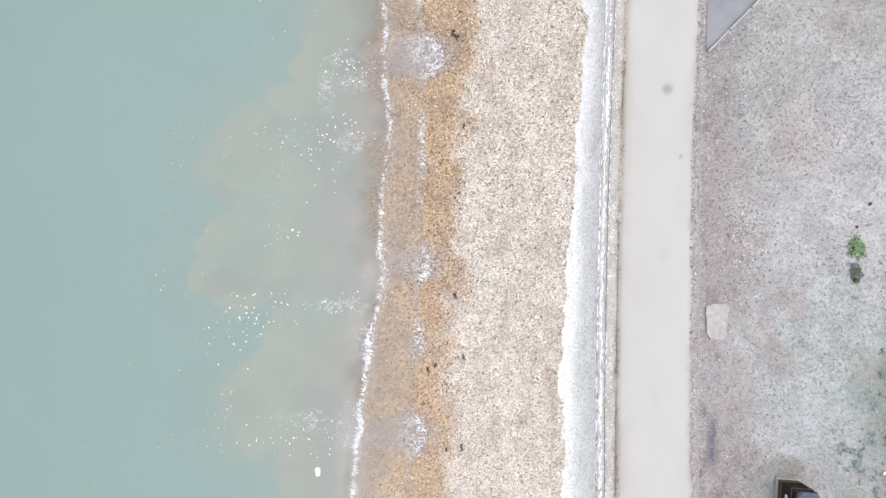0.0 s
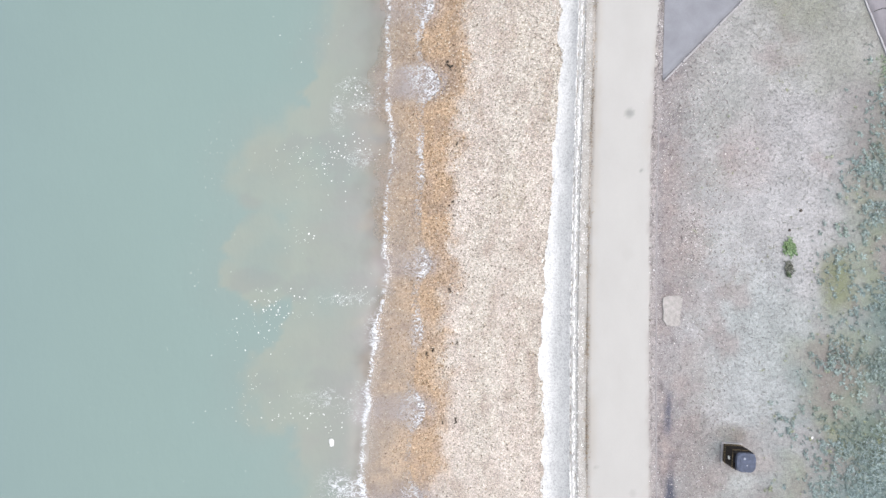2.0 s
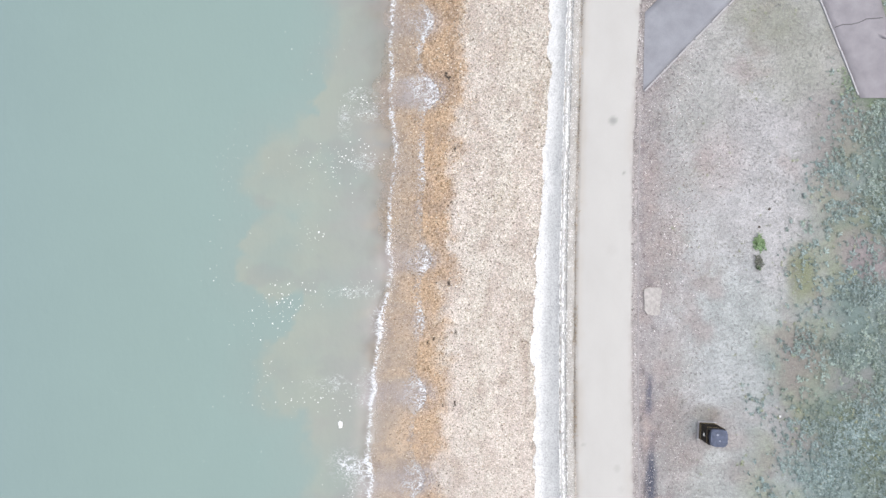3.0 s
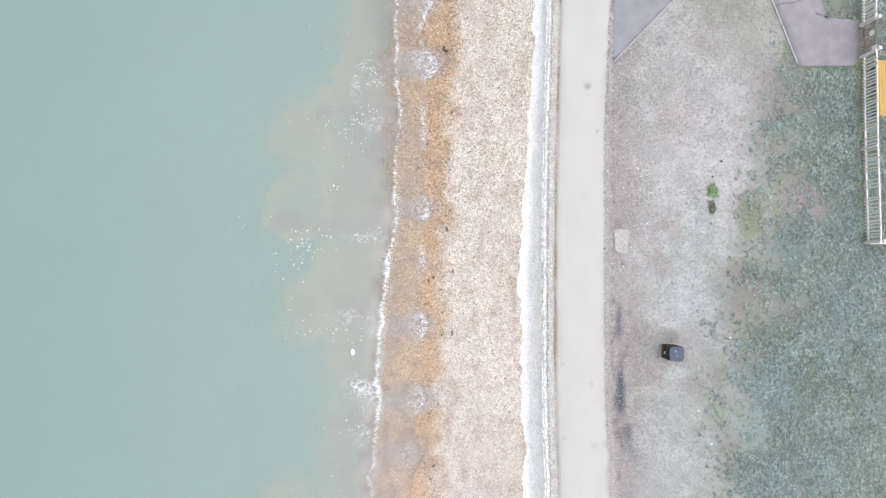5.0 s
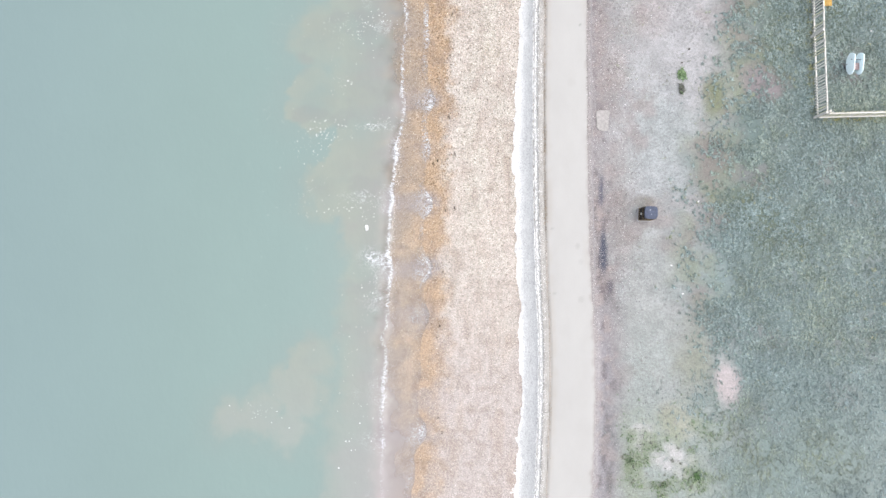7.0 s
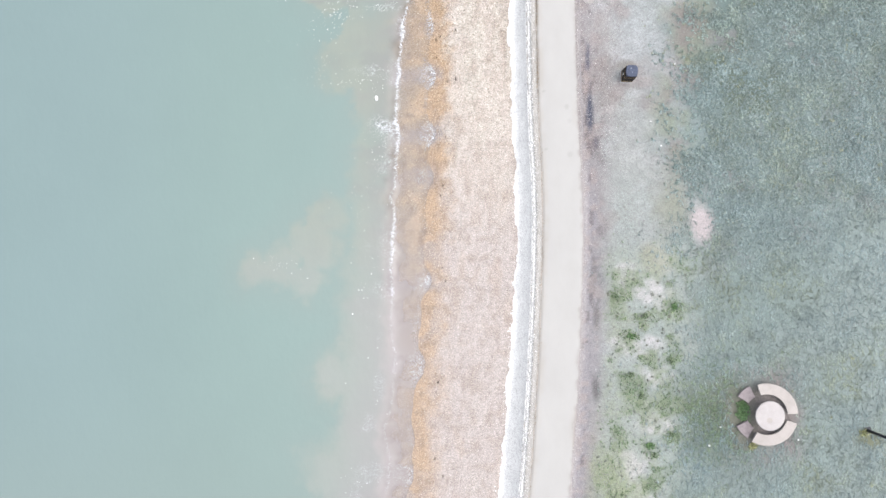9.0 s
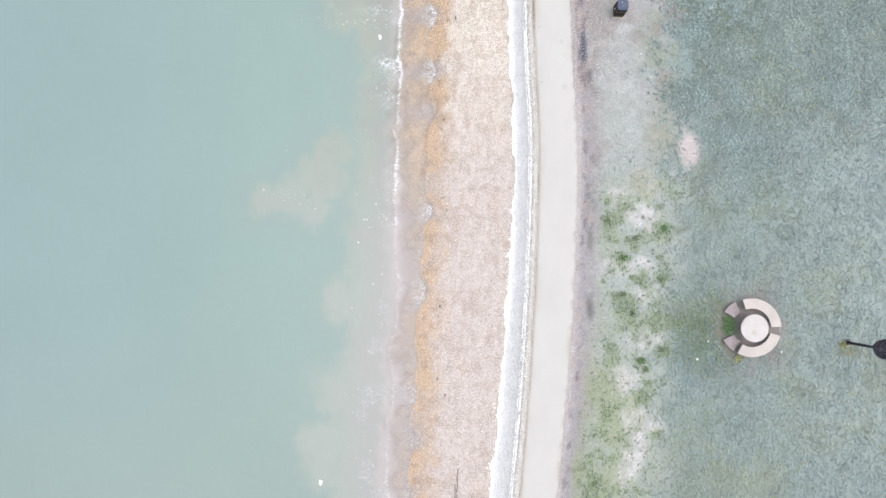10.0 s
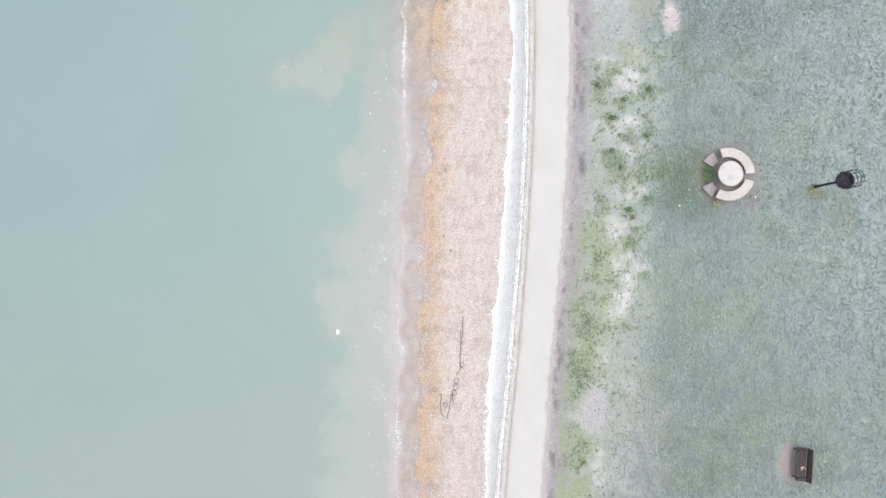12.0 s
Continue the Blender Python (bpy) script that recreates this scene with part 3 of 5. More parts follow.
soil = blend(soil, tone(150, 158, 132, 0.42), fringe * step(0.42, 0.64, fbm(gx, cy, 1.2, 34)) * step(-16, -9, cy) * 0.6)
soil = blend(soil, tone(158, 150, 146, 0.42), fringe * step(0.52, 0.68, fbm(gx, cy, 0.9, 35)) * step(-16, -9, cy) * 0.6)
# weedy belt: bare chalky soil and green clumps
belt = leafy(gx, cy)
soil = blend(soil, tone(180, 190, 185, 0.42), step(-11, -15, cy) * step(-40, -30, cy) * step(0.9, 2.0, gx - path_land(cy)) * (1 - green) * 0.55)
soil = blend(soil, tone(178, 188, 180, 0.42), belt * 0.5)
soil = blend(soil, tone(198, 195, 176, 0.42), blob(gx, cy, 11.6, -17.3, 0.8, 0.9, 1.2, 17) * 0.65)
soil = blend(soil, tone(158, 160, 138, 0.42), blob(gx, cy, 12.5, -14.6, 0.8, 1.4, 1.4, 18) * 0.6 + blob(gx, cy, 11.1, -17.0, 0.35, 0.5, 1.2, 19) * 0.35)
soil = blend(soil, tone(168, 177, 154, 0.42), belt * step(0.40, 0.58, fbm(gx, cy, 1.1, 41, 5)) * (0.3 + 0.4 * step(0.4, 0.6, fbm(gx, cy, 0.3, 49, 3))))
soil = blend(soil, tone(216, 214, 213, 0.43), chalk(gx, cy) * (0.35 + 0.55 * step(0.36, 0.6, fbm(gx, cy, 0.3, 45, 3))))
soil = blend(soil, tone(146, 160, 130, 0.42), weeds(gx, cy) * (0.35 + 0.5 * step(0.36, 0.6, fbm(gx, cy, 0.28, 44, 3))))
soil = blend(soil, tone(190, 188, 183, 0.42), step(-33, -38, cy) * blob(gx, cy, 11.3, -42.0, 1.3, 6.0, 1.6, 9) * 0.4)
# olive grass between path and belt further along
olive = step(-24, -31, cy) * step(0.5, 1.0, gx - path_land(cy)) * step(4.5, 2.2, gx - path_land(cy) + 1.5 * (n2 - 0.5))
soil = blend(soil, tone(162, 172, 140, 0.44), olive * (0.35 + 0.55 * step(0.40, 0.62, fbm(gx * 1.3, cy * 0.6, 0.9, 43))))
# bare patches, and patches darker or lighter than the ground around them
NORTH = [(10.6, 3.3, 0.9, 1.1, (205, 190, 188), 0.35), (9.0, 0.3, 0.5, 1.1, (205, 188, 182), 0.4), (14.0, 7.6, 1.5, 1.7, (152, 155, 136), 0.45),
           (16.6, 6.3, 0.9, 0.9, (112, 134, 104), 0.8), (15.2, 4.6, 1.4, 1.3, (158, 150, 146), 0.6), (12.6, 9.2, 1.3, 1.0, (152, 156, 134), 0.5),
           (16.3, -0.4, 1.1, 0.9, (172, 160, 164), 0.8), (13.8, -1.0, 0.5, 1.0, (140, 148, 110), 0.7), (13.7, -4.2, 0.7, 1.1, (156, 148, 144), 0.7),
           (20.75, 0.4, 0.9, 0.9, (158, 146, 146), 0.6)]
SOUTH = [(13.95, -15.3, 0.5, 1.05, (218, 208, 207), 0.95), (8.18, -5.75, 0.14, 0.75, (110, 112, 128), 0.9), (8.25, -8.75, 0.17, 1.15, (98, 102, 118), 0.95),
           (8.55, -10.7, 0.15, 0.4, (110, 108, 118), 0.8), (9.2, -7.6, 0.6, 1.8, (178, 162, 158), 0.4), (10.2, -6.4, 0.5, 0.3, (150, 142, 128), 0.5),
           (19.78, -43.0, 0.5, 1.0, (182, 162, 160), 0.9), (21.4, -43.1, 1.3, 1.6, (128, 138, 126), 0.6), (16.7, -25.5, 2.1, 2.1, (162, 150, 148), 0.85),
           (14.6, -25.8, 1.6, 2.2, (118, 128, 104), 0.6), (8.6, -39.7, 0.7, 1.6, (205, 200, 204), 0.9), (22.1, -26.9, 0.7, 0.4, (140, 142, 110), 0.8),
           (23.6, -28.0, 0.8, 1.4, (145, 150, 125), 0.5), (8.3, -24.5, 0.2, 0.7, (120, 116, 116), 0.7), (8.4, -20.4, 0.15, 0.6, (126, 122, 122), 0.6)]
for cx, c_y, rx, ry, shade, amount in NORTH + SOUTH:
    soil = blend(soil, tone(*shade), blob(gx, cy, cx, c_y, rx, ry, 1.1, int(cx * 7) & 31) * amount)
# foreshore
on_shore = step(0.02, -0.02, gx - wall_foot(cy) - 0.1)
sand = np.tile(tone(211, 203, 192, 0.525), (len(gx), 1))
sand = blend(sand, tone(190, 173, 162, 0.45), step(0.45, 0.7, fbm(gx * 1.6, cy * 0.6, 0.7, 51)) * 0.6)
sand = blend(sand, tone(224, 213, 203, 0.48), step(0.45, 0.7, fbm(gx * 1.5, cy * 0.35, 1.2, 52)) * 0.7)
sand = blend(sand, tone(211, 200, 196, 0.43), 0.8 * step(-7, -18, cy))
sand = blend(sand, tone(204, 185, 170, 0.45), 0.35 * step(-7, -18, cy) * step(0.52, 0.7, fbm(gx * 1.4, cy * 0.5, 1.0, 58)))
sand = blend(sand, tone(172, 157, 150, 0.43), 0.28 * step(-3, -12, cy) * step(0.54, 0.68, fbm(gx * 2.0, cy * 0.7, 0.4, 50, 3)))
wet = step(0.5 + 0.4 * step(-7, -18, cy), -0.4 - 0.3 * step(-7, -18, cy), gx - wet_edge(cy) + 0.12 + 1.7 * (fbm(gx, cy, 0.8, 53) - 0.5))
sand = blend(sand, tone(202, 173, 142, 0.45), wet * (0.92 - 0.15 * step(-6, -22, cy)))
backwash = cusp(cy) * step(0.9, 0.1, gx - shore(cy)) * step(0.35, 0.6, fbm(gx, cy, 0.5, 56) + 0.2)
sand = blend(sand, tone(186, 178, 176, 0.43), np.clip(backwash * (1.7 - 1.0 * step(-9, -18, cy)) + 0.6 * swash(gx, cy), 0, 0.9))
drowned = step(0.1, -0.5, gx - shore(cy))
sand = blend(sand, tone(204, 182, 158, 0.47), drowned * 0.8)
sand = blend(sand, tone(210, 190, 170, 0.48), drowned * step(-4, -12, cy) * 0.8)
sand = blend(sand, tone(172, 152, 138, 0.42), step(0.53, 0.68, fbm(gx, cy, 0.5, 59, 3)) * (0.25 + 0.3 * wet))
soil = blend(soil, sand, on_shore)
# soil between the coping and the path
rim = step(0.3, 0.05, np.abs(path_sea(cy) - gx))
soil = blend(soil, tone(214, 206, 197, 0.43), rim * (1 - on_shore))
soil = blend(soil, tone(196, 184, 170), rim * (1 - on_shore) * step(0.56, 0.68, fbm(gx * 2, cy * 0.6, 0.4, 55)) * 0.5)
me = mesh_of("ground", np.stack([gx, gy, gz], 1), grid_faces(len(xs), len(ys)), GROUND)
paint(me, "soil", soil)
value(me, "grit", np.maximum(on_shore * (1 - (0.6 + 0.3 * step(-4, -12, cy)) * drowned) * (1 - 0.2 * step(3, -3, cy) - 0.3 * step(-5, -14, cy)), (0.55 - 0.3 * step(-9, -16, cy)) * verge * (1 - on_shore)))
ground = tagged(new("ground", me), "shingle foreshore rising to bleached turf and green grass", "ground", kind="structure")

# ---- sea ----
wx = np.concatenate([[-3000, -800, -250, -100, -60, -45, -36], np.arange(-30.0, -5.0, 0.15), np.arange(-5.0, 1.6, 0.055)])
wy = np.concatenate([[-3000, -700, -250, -120, -80, -65], np.arange(-57.0, 17.0, 0.12), [18, 20, 25, 40, 80, 200, 700, 3000]])
qx, qy = [a.ravel() for a in np.meshgrid(wx, wy, indexing="ij")]
ry_ = np.clip(qy, -58, 18)
edge = shore(ry_)
off = edge - qx
back = drawback(ry_)
calm = step(-5.0, -13.0, ry_)
late = step(-11.0, -22.0, ry_)
early = step(-4.0, 4.0, ry_)
film = step(back + 0.9, back - 0.5, off + 0.8 * (fbm(qx, ry_, 0.8, 82) - 0.5))
qz = SEA + 0.015 * (fbm(qx, ry_, 1.5, 61) - 0.5) * step(-20, -3, qx) + (0.10 - 0.04 * calm - 0.04 * late) * np.exp(-((off - back) / 0.22) ** 2) * fbm(qx, ry_, 1.3, 62) + 0.045 * step(1.6, 0.1, off)
sx_, sy_ = qx + 1.1 * (fbm(qx, ry_, 1.4, 69) - 0.5), ry_ + 1.1 * (fbm(qx, ry_, 1.4, 59) - 0.5)
inside = sx_ - PLUME_EDGE(sy_)
for cx, c_y, r in BILLOWS:
    inside = np.maximum(inside, r - np.hypot(sx_ - cx, sy_ - c_y))
puffs = np.abs(fbm(qx, ry_, 1.0, 63, 2) - 0.5) * 1.3 + np.abs(fbm(qx, ry_, 0.45, 64, 3) - 0.5) * 0.8
outer = inside
inside = inside - 0.3 + puffs
fuzz = step(0.42, 0.62, fbm(qx, ry_, 2.6, 75, 3))
plume = step(-0.06 - 0.4 * fuzz - 0.5 * late, 0.18 + 0.7 * fuzz + 0.6 * late, inside)
crest = plume * step(1.5, 0.1, inside) * (1 - 0.6 * late)
haze = step(-2.0, 0.3, outer + 0.8 * puffs)
near = step(4.8, 0.9, off + 2.2 * (fbm(qx, ry_, 1.8, 65) - 0.5))
silt = np.tile(tone(163, 188, 182, 0.34), (len(qx), 1))
silt = blend(silt, tone(161, 185, 186, 0.33), step(-10, -24, qx) * 0.7)
silt = blend(silt, tone(171, 189, 182, 0.325), step(-20, -44, qy))
silt = blend(silt, tone(166, 186, 180, 0.34), haze * 0.6)
silt = blend(silt, tone(177, 186, 175, 0.342), plume * np.clip(0.5 + 1.2 * (fbm(qx * 0.8, ry_, 1.8, 66) - 0.25), 0.4, 1))
silt = blend(silt, tone(184, 192, 178, 0.35), crest * 0.5)
silt = blend(silt, tone(170, 176, 172, 0.33), plume * step(0.56, 0.72, fbm(qx * 0.7, ry_, 1.3, 76)) * 0.4 * (1 - late))
silt = blend(silt, tone(181, 180, 177, 0.33), near * (0.5 + 0.5 * step(0.35, 0.65, fbm(qx * 0.6, ry_, 1.2, 73))))
silt = blend(silt, tone(203, 186, 164, 0.36), (1 - late) * step(3.2, 0.8, off) * step(0.55, 0.7, fbm(qx * 0.5, ry_, 1.2, 77)) * 0.5)
silt = blend(silt, tone(186, 194, 188, 0.352), plume * late * 0.75)
silt = blend(silt, tone(191, 189, 188, 0.335), near * late * 0.8)
silt = blend(silt, tone(208, 197, 188, 0.365), film * 0.75)
silt = blend(silt, tone(209, 201, 201, 0.37), film * late * 0.8)
sheet = np.clip(1.6 * cusp(ry_), 0, 1) * film
silt = blend(silt, tone(202, 195, 197, 0.36), sheet * 0.8)
# clear, sliding film on the wet stones; turbid beyond the little breakers
open_water = step(0.55, 1.35 + 0.9 * early, off / back + 1.0 * (fbm(qx, ry_, 1.1, 68) - 0.5))
cover = (0.06 + 0.2 * step(0.38, 0.66, fbm(qx * 0.7, ry_, 0.9, 78)) + 0.36 * late + 0.2 * step(0.0, 1.0, off / back)) * (1 - open_water) + open_water
cover = np.maximum(cover, (0.62 - 0.12 * late) * sheet * (0.6 + 0.6 * fbm(qx, ry_, 0.4, 83, 3)))
gusty = step(0.36, 0.62, fbm(ry_, ry_ * 0 + 2.0, 2.1, 79, 3))
frill = np.exp(-np.clip(off - 0.07, 0, None) / 0.16) * (0.3 + 0.75 * fbm(qx, ry_, 0.7, 70)) * (0.7 + 0.3 * gusty)
surge = np.clip(1.3 * cusp(ry_), 0, 0.7) * np.exp(-np.abs((off - 0.45) / (0.62 + 0.2 * early)) ** 3) * (0.55 + 0.9 * fbm(qx * 0.45, ry_, 0.4, 71))
roller = np.exp(-np.abs((off - back) / (0.06 + 0.12 * fbm(qx, ry_, 0.6, 80))) ** 2) * (0.6 + 0.7 * fbm(ry_, ry_ * 0 + 8.0, 1.1, 81, 3))
rags = np.zeros(len(qx))
for cx, c_y, rx, ry in ((-3.5, 6.3, 0.7, 0.35), (-2.9, 5.5, 0.7, 0.4), (-4.0, 5.2, 0.3, 0.8), (-3.1, 3.4, 0.7, 0.45), (-3.4, -2.0, 1.0, 0.22), (-2.5, -3.2, 0.5, 0.6), (-4.6, -5.8, 0.9, 0.4), (-3.6, -9.2, 0.8, 0.7), (-3.8, -11.6, 0.6, 0.5),
                         (-3.2, -16.3, 0.8, 1.0), (-3.6, -19.0, 0.6, 0.7), (-3.9, -24.6, 0.4, 1.0), (-4.6, -29.5, 1.1, 0.7), (-5.4, -30.8, 0.4, 0.6), (-4.4, -36.0, 0.7, 1.2), (-4.2, -42.0, 0.6, 1.2)):
    rags = np.maximum(rags, blob(qx, ry_, cx, c_y, rx, ry, 1.2, 5, 0.6))
drift = step(0.58, 0.72, fbm(qx * 0.7, ry_, 1.9, 72)) * step(4.5, 2.4, off) * step(1.4, 2.2, off)
froth = np.clip((0.74 - 0.34 * calm) * frill + (0.70 - 0.1 * late) * surge + (0.80 - 0.38 * late) * roller + (0.40 - 0.12 * calm) * rags + 0.3 * drift, 0, 1.0)
me = mesh_of("water", np.stack([qx, qy, qz], 1), grid_faces(len(wx), len(wy)), WATER)
paint(me, "silt", silt)
value(me, "cover", cover)
value(me, "froth", froth)
water = tagged(new("water", me), "calm milky green sea with silt plumes and lace foam", "sea", kind="structure")

water.visible_shadow = False

# ---- path ----
pu, pv = np.linspace(0, 1, 26), np.arange(-60.0, 18.0, 0.1)
u, v = [a.ravel() for a in np.meshgrid(pu, pv, indexing="ij")]
left, right = path_sea(v) + 0.03 * (fbm(v, v * 0, 0.5, 81) - 0.5), path_land(v) + 0.17 * (fbm(v, v * 0 + 5, 0.6, 82, 5) - 0.5)
px, pz = left + (right - left) * u, 0.012 * np.sin(math.pi * u)
pz = np.where((u < 0.001) | (u > 0.999), -0.06, pz)
shade = np.tile(tone(228, 226, 222, 0.358), (len(px), 1))
shade = blend(shade, tone(214, 208, 200), step(0.16, 0.0, u + 0.2 * (fbm(px, v, 0.6, 83) - 0.5)) * 0.7)
shade = blend(shade, tone(200, 192, 190), step(0.90, 1.0, u + 0.16 * (fbm(px, v, 0.4, 84, 4) - 0.5)) * 0.85)
shade = blend(shade, tone(205, 196, 186), step(0.6, 0.75, fbm(px * 1.4, v * 0.5, 1.1, 85)) * 0.35 * step(0.5, 0.0, np.minimum(u, 1 - u) * 2))
for cx, c_y, r, k in ((6.78, 4.85, 0.15, 0.6), (7.2, 2.79, 0.07, 0.7), (6.75, -0.2, 0.2, 0.07), (6.95, -8.6, 0.13, 0.2), (5.65, -7.7, 0.08, 0.3), (7.1, -11.3, 0.15, 0.16), (5.75, -11.0, 0.08, 0.25), (7.1, -9.4, 0.14, 0.12)):
    shade = blend(shade, tone(150, 150, 152), blob(px, v, cx, c_y, r, r, 0.8, 3, 0.25) * k)
me = mesh_of("path", np.stack([px, v, pz], 1), grid_faces(len(pu), len(pv)), PATH_TOP)
paint(me, "soil", shade)
promenade = tagged(new("path", me), "pale smooth concrete promenade path with faint stains", "path", kind="structure")

# ---- sea wall: curved concrete bays with a stepped coping ----
sea_wall = tagged(new("sea_wall"), "bleached curved concrete sea wall with slope light painted on its toe and flaking coping", "sea wall", kind="structure")


def strip(name, y0, y1, stations, z_of, mat):
    """One cast bay: a curved top along the wall with end faces and a back."""
    yy = np.linspace(y0, y1, max(3, int((y1 - y0) / 0.3)))
    ss = np.array(stations)
    s, y = [a.ravel() for a in np.meshgrid(ss, yy, indexing="ij")]
    x = path_sea(y) - s
    z = z_of(s) + 0.006 * (fbm(x, y, 0.3, 90) - 0.5)
    n = len(s)
    high = np.stack([x, y, z], 1)
    verts = np.concatenate([high, high, high - np.array([0, 0, 0.25])])
    top = grid_faces(len(ss), len(yy))
    k = len(yy)
    sides = []
    for a in range(len(ss) - 1):
        for e in (0, k - 1):
            sides.append((n + a * k + e, n + (a + 1) * k + e, 2 * n + (a + 1) * k + e, 2 * n + a * k + e))
    for b in range(k - 1):
        for e in (0, (len(ss) - 1) * k):
            sides.append((n + e + b, n + e + b + 1, 2 * n + e + b + 1, 2 * n + e + b))
    me = mesh_of(name, verts, np.concatenate([top, np.array(sides)]), mat)
    toe = path_sea(y) - foot_line(y)
    band = 0.48 - 0.2 * step(-4, -14, y)
    # also carries the wall's slope light: colour brightens towards the flatter toe
    crust = 0.3 * fbm(x, y, 0.5, 92) + 0.75 * step(toe - band, toe - band + 0.34, s + 0.35 * (fbm(x, y * 0.4, 0.5, 91) - 0.5))
    value(me, "crust", np.tile(np.clip(crust, 0, 1), 3))
    ob = new(name, me)
    ob.parent = sea_wall
    return ob


bay = 5.6
for k in range(14):
    y0 = -58.6 + k * bay
    strip("apron_bay", y0 + 0.001, y0 + bay - 0.001, np.linspace(0.60, 2.2, 18), wall_face, WALL)
    strip("lower_coping", y0 + 0.9, y0 + 0.9 + bay - 0.012, [0.345, 0.36, 0.45, 0.55, 0.598], lambda s: np.where(s > 0.59, -0.10, -0.085), COPING)
    strip("upper_coping", y0 + 2.4, y0 + 2.4 + bay - 0.012, [0.025, 0.05, 0.22, 0.31, 0.34], lambda s: np.where((s > 0.33) | (s < 0.03), -0.045, -0.026), COPING_TOP)

# ---- loose pieces in great numbers ----
rng = np.random.default_rng(7)


def strew(name, shape, faces, places, size, turn, mat, jitter=0.0, lean=None):
    """Copies of a small shape at many places, joined into one mesh. size: (n, 3)."""
    shape, faces, n = np.asarray(shape, float), np.asarray(faces), len(places)
    v = np.repeat(shape[None], n, 0)
    if jitter:
        v = v * (1 + jitter * (rng.random(v.shape) - 0.5))
    v = v * size[:, None, :]
    if lean is not None:
        v[:, :, 0] += v[:, :, 2] * lean[:, None]
    c, s = np.cos(turn)[:, None], np.sin(turn)[:, None]
    v = np.stack([v[:, :, 0] * c - v[:, :, 1] * s, v[:, :, 0] * s + v[:, :, 1] * c, v[:, :, 2]], 2) + places[:, None, :]
    f = (faces[None] + (np.arange(n) * len(shape))[:, None, None]).reshape(-1, faces.shape[1])
    return new(name, mesh_of(name, v.reshape(-1, 3), f, mat))


PEBBLE = [(1, 0, 0), (0, 1, 0), (-1, 0, 0), (0, -1, 0), (0, 0, 1), (0, 0, -1)]
PEBBLE_F = [(0, 1, 4), (1, 2, 4), (2, 3, 4), (3, 0, 4), (1, 0, 5), (2, 1, 5), (3, 2, 5), (0, 3, 5)]


def stones(x, y, z, mat, name, least, spread):
    n = len(x)
    r = (least + spread * rng.random(n) ** 2.2) * (1 + 0.22 * step(-9, 1, y) - 0.25 * step(-7, -18, y))
    size = np.stack([r * (0.8 + 0.8 * rng.random(n)), r * (0.6 + 0.4 * rng.random(n)), r * (0.22 + 0.25 * rng.random(n))], 1)
    return strew(name, PEBBLE, PEBBLE_F, np.stack([x, y, z + size[:, 2] * 0.35], 1), size, rng.random(n) * 6.283, mat, 0.5)


n = 168000
y = 11.5 - 62.0 * rng.random(n) ** 1.35
x = shore(y) - 3.2 + (wall_foot(y) + 3.35 - shore(y)) * rng.random(n)
clump = fbm(x, y, 0.45, 101, 3)
keep = (rng.random(n) < 0.35 + 1.1 * clump) & (rng.random(n) < 0.15 + step(-3.0, -0.8, x - shore(y))) & (rng.random(n) > 0.85 * step(-4, -12, y) * step(-1.0, -1.6, x - shore(y))) & (x < wall_foot(y) + 0.12 * (fbm(x, y, 0.5, 102) - 0.3))
x, y = x[keep], y[keep]
z = beach(x, y)
wetness = wet_edge(y) - 1.3 * (fbm(x, y, 0.8, 53) - 0.5) + (0.2 + 0.25 * step(-7, -18, y)) * rng.normal(size=len(x))
damp = (x < wetness) & (rng.random(len(x)) < 1 - 0.25 * step(-6, -22, y) - 0.5 * swash(x, y))
tagged(stones(x[~damp], y[~damp], z[~damp], DRY_STONE, "dry_shingle", 0.010, 0.026), "pale dry flint pebbles covering the upper beach", "shingle", kind="stuff")
tagged(stones(x[damp], y[damp], z[damp], WET_STONE, "wet_shingle", 0.010, 0.024), "wet orange flint pebbles along the waterline", "shingle", kind="stuff")

n = 24000
y = 11 - 62 * rng.random(n) ** 1.5
y = y[rng.random(n) > 0.65 * step(-9, -16, y)]
x = path_land(y) - 0.09 + 2.6 * rng.random(len(y)) ** 1.4
for cx, c_y, rx, ry, m in ((9.0, 0.3, 0.35, 0.8, 1100), (10.6, 3.3, 0.6, 0.7, 600), (9.1, -7.8, 0.4, 1.2, 1300), (9.0, -10.8, 0.3, 0.9, 700), (8.7, 4.6, 0.4, 0.8, 500)):
    x = np.concatenate([x, cx + rx * rng.normal(size=m)])
    y = np.concatenate([y, c_y + ry * rng.normal(size=m)])
z = np.where(x < path_land(y) + 0.06, 0.008, ground_z(x, y))
tagged(stones(x, y, z, VERGE_STONE, "verge_gravel", 0.007, 0.020), "scattered pale gravel on the bare verge", "gravel", kind="stuff")

